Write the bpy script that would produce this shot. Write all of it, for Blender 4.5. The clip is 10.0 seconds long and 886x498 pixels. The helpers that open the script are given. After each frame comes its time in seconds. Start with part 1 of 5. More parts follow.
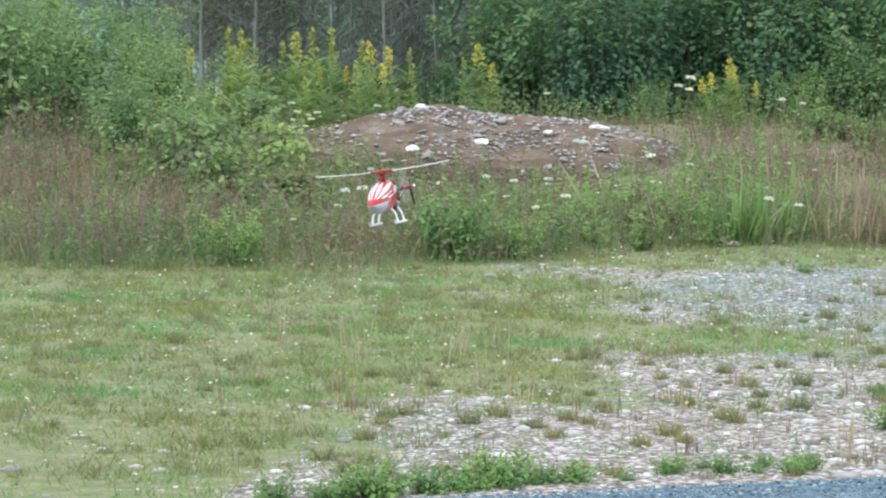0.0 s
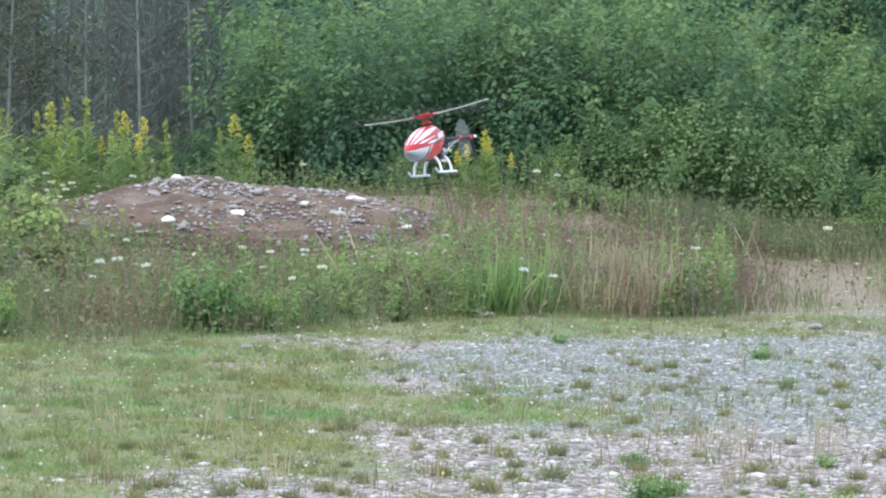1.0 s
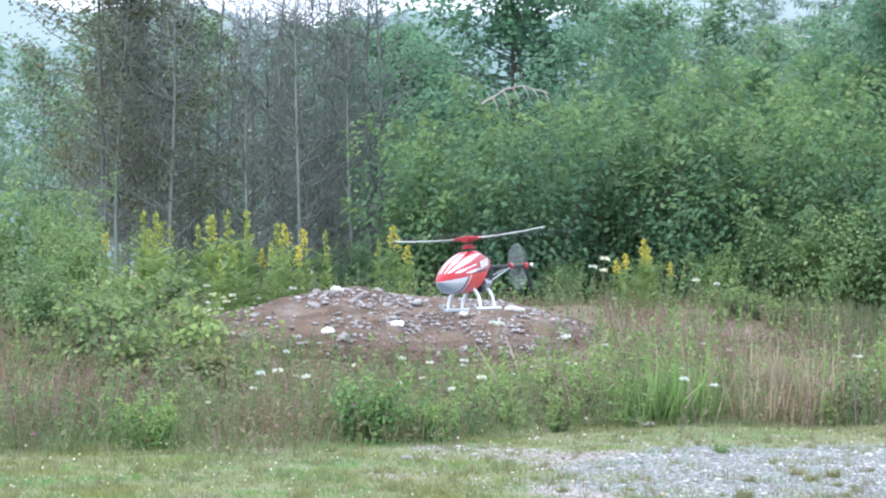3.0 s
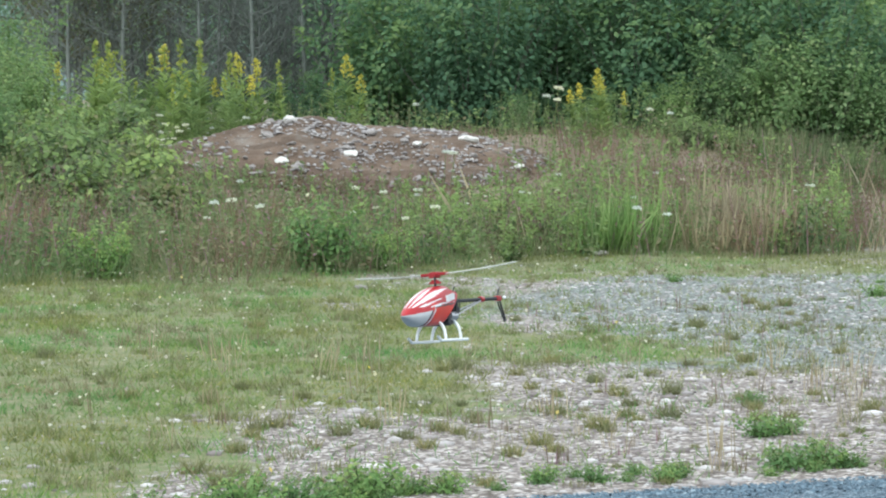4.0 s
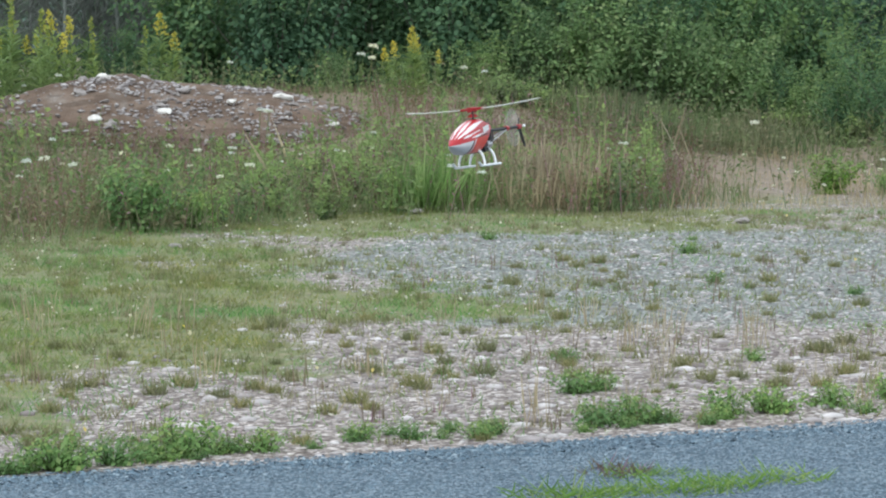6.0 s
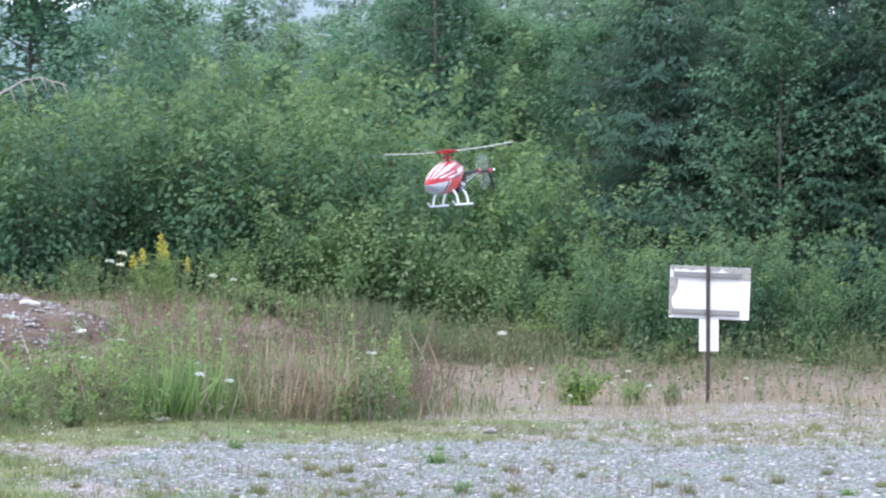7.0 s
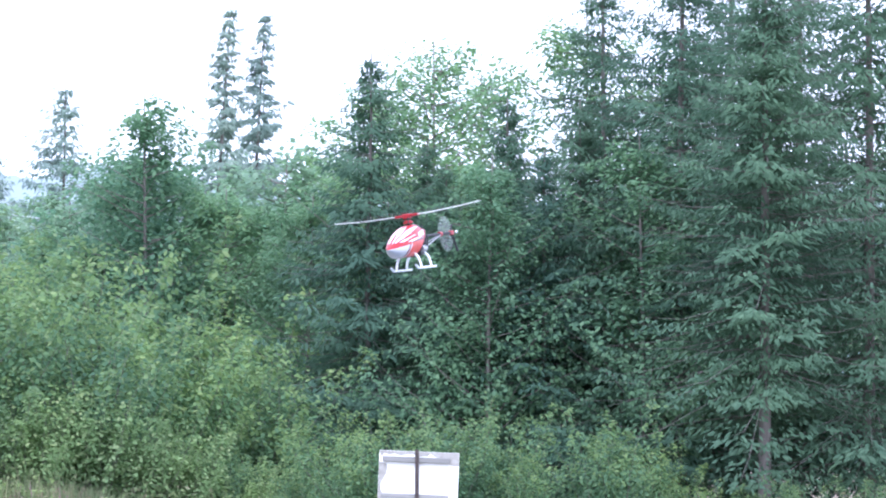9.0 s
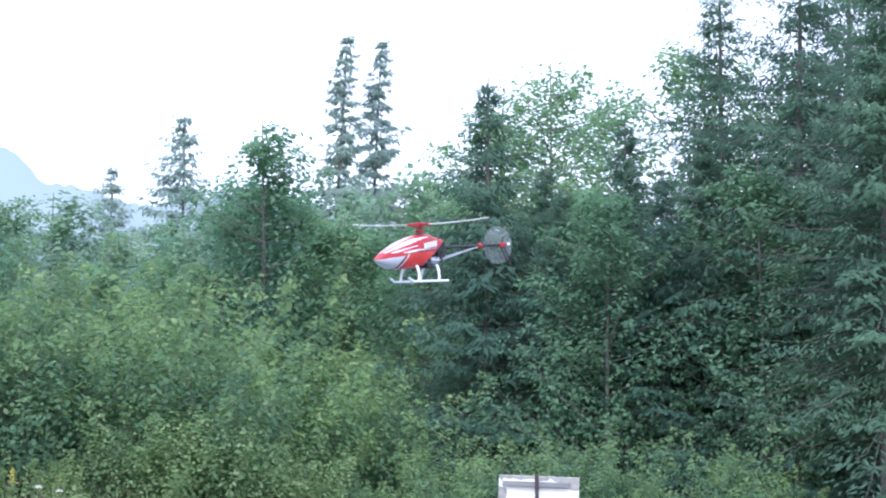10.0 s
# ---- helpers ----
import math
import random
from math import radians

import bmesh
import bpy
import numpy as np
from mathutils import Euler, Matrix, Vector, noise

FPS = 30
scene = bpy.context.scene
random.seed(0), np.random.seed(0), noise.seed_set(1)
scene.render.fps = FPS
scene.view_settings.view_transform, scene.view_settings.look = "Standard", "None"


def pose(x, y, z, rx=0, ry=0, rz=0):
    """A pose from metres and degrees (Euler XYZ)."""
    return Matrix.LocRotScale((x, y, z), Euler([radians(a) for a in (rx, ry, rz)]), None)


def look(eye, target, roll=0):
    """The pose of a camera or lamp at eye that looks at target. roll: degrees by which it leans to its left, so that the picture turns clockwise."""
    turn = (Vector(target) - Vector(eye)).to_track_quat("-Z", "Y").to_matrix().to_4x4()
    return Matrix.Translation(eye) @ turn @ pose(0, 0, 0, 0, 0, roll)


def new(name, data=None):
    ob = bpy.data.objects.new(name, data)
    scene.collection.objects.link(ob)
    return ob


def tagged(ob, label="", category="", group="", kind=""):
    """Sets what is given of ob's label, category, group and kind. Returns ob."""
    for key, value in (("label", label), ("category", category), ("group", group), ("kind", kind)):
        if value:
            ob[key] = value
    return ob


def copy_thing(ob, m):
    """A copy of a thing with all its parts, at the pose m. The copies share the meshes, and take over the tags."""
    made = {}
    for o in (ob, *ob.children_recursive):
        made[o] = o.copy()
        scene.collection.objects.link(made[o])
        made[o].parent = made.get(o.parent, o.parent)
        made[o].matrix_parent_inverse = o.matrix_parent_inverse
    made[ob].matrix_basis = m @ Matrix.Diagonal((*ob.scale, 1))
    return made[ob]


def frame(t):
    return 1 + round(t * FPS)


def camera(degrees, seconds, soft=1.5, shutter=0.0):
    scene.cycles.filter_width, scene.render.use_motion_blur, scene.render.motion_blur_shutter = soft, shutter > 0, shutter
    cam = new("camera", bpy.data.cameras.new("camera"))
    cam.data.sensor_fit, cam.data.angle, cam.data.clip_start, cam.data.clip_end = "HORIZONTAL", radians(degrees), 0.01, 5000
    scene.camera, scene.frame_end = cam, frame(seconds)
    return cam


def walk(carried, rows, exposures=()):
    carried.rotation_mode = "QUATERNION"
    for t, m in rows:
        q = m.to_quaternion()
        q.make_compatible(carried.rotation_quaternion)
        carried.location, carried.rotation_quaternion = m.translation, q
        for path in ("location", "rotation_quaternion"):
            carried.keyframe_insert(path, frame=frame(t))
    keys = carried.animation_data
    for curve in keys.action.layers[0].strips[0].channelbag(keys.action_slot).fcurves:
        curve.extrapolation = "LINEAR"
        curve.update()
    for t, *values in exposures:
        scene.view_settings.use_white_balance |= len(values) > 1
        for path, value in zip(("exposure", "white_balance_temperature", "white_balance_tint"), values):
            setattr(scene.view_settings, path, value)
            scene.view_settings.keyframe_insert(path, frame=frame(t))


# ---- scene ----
EYE = Vector((0.0, 0.0, 1.6))
cam = camera(18.0, 10.0, soft=2.0, shutter=0.12)

# seconds, pan to the right, tilt upwards, lean (degrees)
VIEWS = [
    (0.0, -4.986, -3.427, 0.050),
    (0.3, -3.342, -3.406, 0.121),
    (0.5, -2.294, -2.893, 0.169),
    (0.7, -1.181, -2.547, 0.202),
    (1.0, 0.003, -1.959, 0.251),
    (1.3, 0.989, -1.049, 0.256),
    (1.5, 1.300, -0.544, 0.260),
    (1.7, 1.232, 0.109, 0.147),
    (2.0, 0.921, 1.072, -0.021),
    (2.3, 0.269, 1.760, -0.191),
    (2.5, -0.572, 2.029, -0.304),
    (2.7, -1.749, 1.591, -0.263),
    (2.9, -2.949, 0.675, -0.223),
    (3.0, -3.254, 0.294, -0.202),
    (3.2, -2.958, -0.995, -0.209),
    (4.3, -1.580, -4.517, -0.230),
    (4.5, -0.572, -5.783, -0.160),
    (4.7, -0.111, -6.038, -0.132),
    (5.0, 0.444, -5.940, -0.090),
    (5.2, 0.872, -5.809, -0.156),
    (6.3, 2.160, -2.836, -0.051),
    (6.5, 3.678, -1.907, 0.105),
    (6.8, 5.653, -0.785, 0.340),
    (7.0, 6.609, 0.227, 0.497),
    (7.3, 7.957, 1.471, 0.647),
    (7.5, 8.884, 1.864, 0.747),
    (7.7, 9.630, 2.082, 0.690),
    (8.0, 10.316, 2.335, 0.604),
    (8.3, 11.161, 2.877, 0.640),
    (8.5, 11.720, 3.172, 0.664),
    (8.7, 12.180, 3.575, 0.610),
    (9.0, 12.520, 4.057, 0.530),
    (9.3, 12.234, 4.153, 0.443),
    (9.5, 11.840, 4.184, 0.386),
    (9.7, 11.256, 4.364, 0.348),
    (10.0, 10.090, 4.544, 0.291),
]
# seconds, stops, kelvin, tint: the picture brightens when the sky comes into view
EXPOSURES = [(0.0, 0.72, 5980, 6.0), (0.5, 0.66, 5900, 8.0), (1.0, 0.71, 5730, 11.0), (1.5, 0.9, 5580, 12.0), (2.0, 1.08, 5520, 15.0), (2.5, 1.12, 5450, 16.0), (3.0, 1.05, 5600, 14.0), (3.2, 0.75, 5900, 8.0), (4.3, 0.54, 6050, 4.0),
             (4.5, 0.5, 6080, 4.0), (5.0, 0.34, 6080, 4.0), (5.2, 0.31, 6080, 5.0), (6.3, 0.36, 5950, 10.0), (6.5, 0.42, 5850, 13.0), (7.0, 0.84, 5550, 19.0), (7.5, 1.22, 5450, 22.0), (8.0, 1.44, 5380, 24.0), (8.5, 1.42, 5350, 24.0), (9.0, 1.32, 5320, 24.0), (9.5, 1.16, 5300, 23.0), (10.0, 0.98, 5300, 21.0)]


def view(pan, tilt, lean):
    a, b = radians(pan), radians(tilt)
    way = Vector((math.sin(a) * math.cos(b), math.cos(a) * math.cos(b), math.sin(b)))
    return look(EYE, EYE + way * 20, lean)


walk(cam, [(t, view(p, q, r)) for t, p, q, r in VIEWS], EXPOSURES)

# ---------------------------------------------------------------- light
world = bpy.data.worlds.new("world")
scene.world = world
world.use_nodes = True
nt = world.node_tree
nt.nodes.clear()
w_out = nt.nodes.new("ShaderNodeOutputWorld")
w_bg = nt.nodes.new("ShaderNodeBackground")
w_sky = nt.nodes.new("ShaderNodeTexSky")
w_sky.sky_type = "NISHITA"
w_sky.sun_disc = False
w_sky.sun_elevation = radians(52)
w_sky.sun_rotation = radians(200)
w_mul = nt.nodes.new("ShaderNodeVectorMath")
w_mul.operation = "SCALE"
w_mul.inputs["Scale"].default_value = 0.10
w_mix = nt.nodes.new("ShaderNodeMix")
w_mix.data_type = "RGBA"
w_mix.inputs[0].default_value = 0.86
w_mix.inputs[7].default_value = (1.0, 1.03, 1.06, 1)
nt.links.new(w_sky.outputs[0], w_mul.inputs[0])
nt.links.new(w_mul.outputs[0], w_mix.inputs[6])
nt.links.new(w_mix.outputs[2], w_bg.inputs[0])
w_bg.inputs[1].default_value = 1.15
nt.links.new(w_bg.outputs[0], w_out.inputs[0])

sun = new("sun", bpy.data.lights.new("sun", "SUN"))
sun.data.energy = 1.2
sun.data.angle = radians(25)
sun.data.color = (1.0, 0.96, 0.9)
sun.matrix_world = look((0, 0, 30), (3.4, 9.4, 17.2))

# ---------------------------------------------------------------- materials


def node_mat(name):
    m = bpy.data.materials.new(name)
    m.use_nodes = True
    t = m.node_tree
    return m, t, t.nodes["Principled BSDF"], t.nodes["Material Output"]


def ramp(t, fac, stops):
    r = t.nodes.new("ShaderNodeValToRGB")
    while len(r.color_ramp.elements) < len(stops):
        r.color_ramp.elements.new(0.5)
    for e, (p, c) in zip(r.color_ramp.elements, stops):
        e.position, e.color = p, (*c, 1)
    t.links.new(fac, r.inputs[0])
    return r.outputs[0]


def noise_node(t, scale, detail=4.0, rough=0.55, coord="Object", stretch=None):
    c = t.nodes.new("ShaderNodeTexCoord")
    n = t.nodes.new("ShaderNodeTexNoise")
    n.inputs["Scale"].default_value = scale
    n.inputs["Detail"].default_value = detail
    n.inputs["Roughness"].default_value = rough
    src = c.outputs[coord]
    if stretch:
        mp = t.nodes.new("ShaderNodeMapping")
        mp.inputs["Scale"].default_value = stretch
        t.links.new(src, mp.inputs[0])
        src = mp.outputs[0]
    t.links.new(src, n.inputs["Vector"])
    return n.outputs["Fac"]


def mix(t, fac, a, b, kind="MIX"):
    x = t.nodes.new("ShaderNodeMix")
    x.data_type, x.blend_type = "RGBA", kind
    for value, slot in ((fac, 0), (a, 6), (b, 7)):
        if isinstance(value, (int, float)):
            x.inputs[slot].default_value = value
        elif isinstance(value, tuple):
            x.inputs[slot].default_value = (*value, 1)
        else:
            t.links.new(value, x.inputs[slot])
    return x.outputs[2]


def bump(t, height, strength, distance, bsdf):
    b = t.nodes.new("ShaderNodeBump")
    b.inputs["Strength"].default_value = strength
    b.inputs["Distance"].default_value = distance
    t.links.new(height, b.inputs["Height"])
    t.links.new(b.outputs[0], bsdf.inputs["Normal"])


def solid(name, stops, scale, rough=0.7, metal=0.0, relief=0.0, stretch=None, fine=0.0):
    m, t, bsdf, _ = node_mat(name)
    n = noise_node(t, scale, 5, 0.6, stretch=stretch)
    t.links.new(ramp(t, n, stops), bsdf.inputs["Base Color"])
    bsdf.inputs["Roughness"].default_value = rough
    bsdf.inputs["Metallic"].default_value = metal
    if relief:
        bump(t, noise_node(t, fine or scale * 4, 4, stretch=stretch), 0.6, relief, bsdf)
    return m


def foliage(name, stops, patch=0.35, through_light=0.5, rough=0.55, other=None, tone_low=0.75):
    """Leaves: a colour for each leaf, larger patches of tone, and light that passes through."""
    m, t, bsdf, out = node_mat(name)
    g = t.nodes.new("ShaderNodeNewGeometry")
    base = ramp(t, g.outputs["Random Per Island"], stops)
    if other:
        where = ramp(t, noise_node(t, 0.55, 5, 0.6), [(0.42, (0, 0, 0)), (0.6, (1, 1, 1))])
        base = mix(t, where, base, ramp(t, g.outputs["Random Per Island"], other))
    info = t.nodes.new("ShaderNodeObjectInfo")
    tone = ramp(t, info.outputs["Random"], [(0.0, (tone_low, tone_low + 0.05, tone_low + 0.08)), (1.0, (1.2, 1.15, 0.95))])
    base = mix(t, 0.8, base, tone, "MULTIPLY")
    big = ramp(t, noise_node(t, patch, 3), [(0.3, (0.72, 0.76, 0.76)), (0.7, (1.2, 1.18, 1.0))])
    base = mix(t, 0.8, base, big, "MULTIPLY")
    t.links.new(base, bsdf.inputs["Base Color"])
    bsdf.inputs["Roughness"].default_value = rough
    bsdf.inputs["Specular IOR Level"].default_value = 0.12
    tl = t.nodes.new("ShaderNodeBsdfTranslucent")
    t.links.new(base, tl.inputs[0])
    ms = t.nodes.new("ShaderNodeMixShader")
    ms.inputs[0].default_value = through_light
    t.links.new(bsdf.outputs[0], ms.inputs[1])
    t.links.new(tl.outputs[0], ms.inputs[2])
    t.links.new(ms.outputs[0], out.inputs[0])
    return m


M = {}
M["alder"] = foliage("alder_leaf", [(0, (0.125, 0.225, 0.14)), (0.6, (0.155, 0.275, 0.16)), (0.9, (0.19, 0.31, 0.17)), (1, (0.25, 0.36, 0.21))])
M["alder_tip"] = foliage("young_alder_leaf", [(0, (0.18, 0.285, 0.13)), (0.7, (0.225, 0.34, 0.155)), (1, (0.3, 0.39, 0.2))])
# alder leaf made paler: the weaker shade on these bushes is in the colour
M["bank_leaf"] = foliage("lightened_alder_leaf", [(0, (0.2, 0.31, 0.15)), (0.6, (0.27, 0.4, 0.2)), (1, (0.4, 0.48, 0.27))])
M["maple"] = foliage("maple_leaf", [(0, (0.14, 0.27, 0.19)), (0.7, (0.18, 0.33, 0.22)), (1, (0.24, 0.39, 0.25))])
M["birch"] = foliage("birch_leaf", [(0, (0.165, 0.29, 0.18)), (0.7, (0.205, 0.35, 0.2)), (1, (0.27, 0.41, 0.24))])
# far trees: haze painted into a pale bluish leaf colour
M["far_haze_leaf"] = foliage("distant_haze_leaf", [(0, (0.3, 0.42, 0.38)), (0.7, (0.37, 0.5, 0.45)), (1, (0.44, 0.56, 0.5))], through_light=0.5)
# birch leaf lightened, so thin haze is part of its colour
M["mid_haze_leaf"] = foliage("farther_haze_birch_leaf", [(0, (0.22, 0.34, 0.25)), (0.7, (0.26, 0.39, 0.28)), (1, (0.32, 0.45, 0.32))])
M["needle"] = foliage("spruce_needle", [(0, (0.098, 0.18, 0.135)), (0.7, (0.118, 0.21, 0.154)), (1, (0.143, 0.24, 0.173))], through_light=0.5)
# distance haze put into the needle colour: paler and bluer than the near spruces
M["far_haze_needle"] = foliage("distant_haze_needle", [(0, (0.27, 0.36, 0.36)), (0.7, (0.33, 0.43, 0.43)), (1, (0.4, 0.49, 0.49))], through_light=0.6)
M["dead_leaf"] = foliage("withered_leaf", [(0, (0.13, 0.13, 0.11)), (0.6, (0.18, 0.19, 0.14)), (1, (0.19, 0.28, 0.16))])
M["weed"] = foliage("weed_leaf", [(0, (0.12, 0.19, 0.09)), (0.5, (0.2, 0.29, 0.13)), (0.85, (0.28, 0.33, 0.18)), (1, (0.36, 0.33, 0.24))], patch=0.5, other=[(0, (0.16, 0.18, 0.11)), (0.6, (0.26, 0.26, 0.17)), (1, (0.37, 0.32, 0.23))])
M["bright_weed"] = foliage("goldenrod_leaf", [(0, (0.23, 0.33, 0.13)), (1, (0.37, 0.47, 0.2))], patch=0.9)
M["fluffy"] = foliage("fine_grass_blade", [(0, (0.18, 0.3, 0.11)), (0.7, (0.26, 0.4, 0.15)), (1, (0.35, 0.45, 0.21))], patch=1.2)
M["tan_grass"] = foliage("dry_grass_blade", [(0, (0.33, 0.27, 0.19)), (0.6, (0.46, 0.38, 0.28)), (1, (0.6, 0.52, 0.39))], patch=0.7)
M["pink_grass"] = foliage("reddish_dry_grass_blade", [(0, (0.26, 0.2, 0.15)), (0.6, (0.36, 0.28, 0.22)), (1, (0.46, 0.38, 0.3))], patch=0.7)
M["purple_weed"] = foliage("knapweed_head", [(0, (0.15, 0.12, 0.09)), (0.7, (0.22, 0.17, 0.14)), (1, (0.36, 0.2, 0.33))], patch=0.7)
M["field_grass"] = foliage("field_grass_blade", [(0, (0.13, 0.16, 0.06)), (0.5, (0.22, 0.255, 0.09)), (0.8, (0.29, 0.29, 0.125)), (1, (0.38, 0.36, 0.21))], patch=0.9, other=[(0, (0.08, 0.21, 0.075)), (0.7, (0.16, 0.34, 0.13)), (1, (0.3, 0.37, 0.19))])
M["road_grass"] = foliage("roadside_grass_blade", [(0, (0.15, 0.28, 0.06)), (0.7, (0.27, 0.43, 0.1)), (1, (0.42, 0.48, 0.2))], patch=1.5)
M["cushion"] = foliage("grass_cushion_blade", [(0, (0.17, 0.2, 0.09)), (0.5, (0.26, 0.29, 0.13)), (0.8, (0.36, 0.34, 0.2)), (1, (0.44, 0.4, 0.28))], patch=2.5, other=[(0, (0.22, 0.19, 0.12)), (0.6, (0.33, 0.3, 0.18)), (1, (0.46, 0.4, 0.3))])
M["speck"] = foliage("pale_seed_head", [(0, (0.45, 0.4, 0.4)), (0.6, (0.68, 0.66, 0.62)), (0.9, (0.7, 0.68, 0.62)), (1, (0.7, 0.55, 0.1))], patch=2)
M["dock"] = foliage("broad_weed_leaf", [(0, (0.16, 0.28, 0.11)), (0.7, (0.22, 0.37, 0.15)), (1, (0.32, 0.44, 0.21))], patch=1.5)
M["yellow"] = foliage("goldenrod_flower", [(0, (0.5, 0.47, 0.1)), (0.6, (0.66, 0.58, 0.12)), (1, (0.8, 0.72, 0.22))], patch=2)
M["bud"] = foliage("goldenrod_bud", [(0, (0.25, 0.34, 0.1)), (1, (0.5, 0.5, 0.14))], patch=2)
M["white_flower"] = foliage("wild_carrot_flower", [(0, (0.75, 0.75, 0.68)), (1, (0.88, 0.88, 0.84))], patch=2, tone_low=0.95)
M["bark"] = solid("grey_bark", [(0.3, (0.1, 0.09, 0.08)), (0.7, (0.22, 0.2, 0.18))], 6, 0.9, relief=0.02, stretch=(1, 1, 0.2))
M["dead_bark"] = solid("weathered_twig_bark", [(0.3, (0.13, 0.15, 0.135)), (0.7, (0.205, 0.23, 0.205))], 6, 0.9)
M["pale_bark"] = solid("pale_bark", [(0.3, (0.15, 0.13, 0.12)), (0.7, (0.28, 0.25, 0.22))], 5, 0.9, relief=0.01, stretch=(1, 1, 0.3))
M["bleached_bark"] = solid("bleached_bark", [(0.3, (0.26, 0.23, 0.2)), (0.7, (0.42, 0.38, 0.34))], 5, 0.9)
M["rock"] = solid("pale_field_stone", [(0.25, (0.2, 0.18, 0.165)), (0.55, (0.31, 0.285, 0.27)), (0.8, (0.45, 0.43, 0.41))], 5, 0.85, relief=0.01)
M["white_rock"] = solid("white_quartz_stone", [(0.25, (0.55, 0.53, 0.48)), (0.8, (0.8, 0.78, 0.74))], 7, 0.8, relief=0.01)
M["sign_white"] = solid("weathered_white_board", [(0.3, (0.79, 0.79, 0.77)), (0.7, (0.85, 0.85, 0.83))], 3, 0.6)
M["sign_edge"] = solid("peeled_grey_board", [(0.3, (0.25, 0.24, 0.21)), (0.7, (0.4, 0.385, 0.35))], 12, 0.85)
M["batten"] = solid("weathered_grey_wood", [(0.3, (0.16, 0.16, 0.15)), (0.7, (0.29, 0.285, 0.265))], 5, 0.85, relief=0.004, stretch=(0.2, 3, 3))
M["rust_post"] = solid("dark_rusted_steel", [(0.3, (0.05, 0.04, 0.04)), (0.7, (0.11, 0.085, 0.075))], 14, 0.75, 0.3)
M["wire"] = solid("aluminium_cable", [(0.3, (0.5, 0.52, 0.55)), (0.7, (0.62, 0.64, 0.66))], 3, 0.5)


def paint(name, c, rough=0.38, metal=0.0, coat=0.12):
    m, t, bsdf, _ = node_mat(name)
    n = noise_node(t, 40, 3)
    t.links.new(ramp(t, n, [(0.3, tuple(v * 0.9 for v in c)), (0.7, c)]), bsdf.inputs["Base Color"])
    bsdf.inputs["Roughness"].default_value = rough
    bsdf.inputs["Metallic"].default_value = metal
    bsdf.inputs["Coat Weight"].default_value = coat
    return m


M["red"] = paint("red_canopy_paint", (0.42, 0.012, 0.018))
M["orange_red"] = paint("orange_red_canopy_paint", (0.6, 0.035, 0.02))
M["white"] = paint("white_canopy_paint", (0.8, 0.78, 0.78))
M["silver"] = paint("silver_canopy_paint", (0.5, 0.5, 0.51), 0.3, 0.25)
M["pink"] = paint("pink_canopy_paint", (0.62, 0.2, 0.22))
M["dark"] = paint("black_canopy_paint", (0.03, 0.03, 0.035))
M["skid"] = paint("white_nylon", (0.82, 0.84, 0.84), 0.45, 0, 0)
M["carbon"] = paint("black_carbon_plate", (0.02, 0.02, 0.022), 0.6, 0, 0)
M["motor"] = paint("grey_alloy", (0.45, 0.45, 0.47), 0.35, 0.8, 0)
M["red_alloy"] = paint("red_anodised_alloy", (0.35, 0.02, 0.025), 0.35, 0.3, 0)


def clear_mat(name, c, alpha):
    """A part that spins too fast to be seen as solid."""
    m, t, bsdf, out = node_mat(name)
    bsdf.inputs["Base Color"].default_value = (*c, 1)
    bsdf.inputs["Roughness"].default_value = 0.5
    bsdf.inputs["Alpha"].default_value = alpha
    return m


M["blade"] = clear_mat("white_rotor_blade", (0.8, 0.8, 0.74), 0.42)
M["blade_sweep"] = clear_mat("sweeping_rotor_blade", (0.6, 0.6, 0.56), 0.05)
M["tail_sweep"] = clear_mat("sweeping_tail_rotor_blade", (0.62, 0.66, 0.64), 0.1)


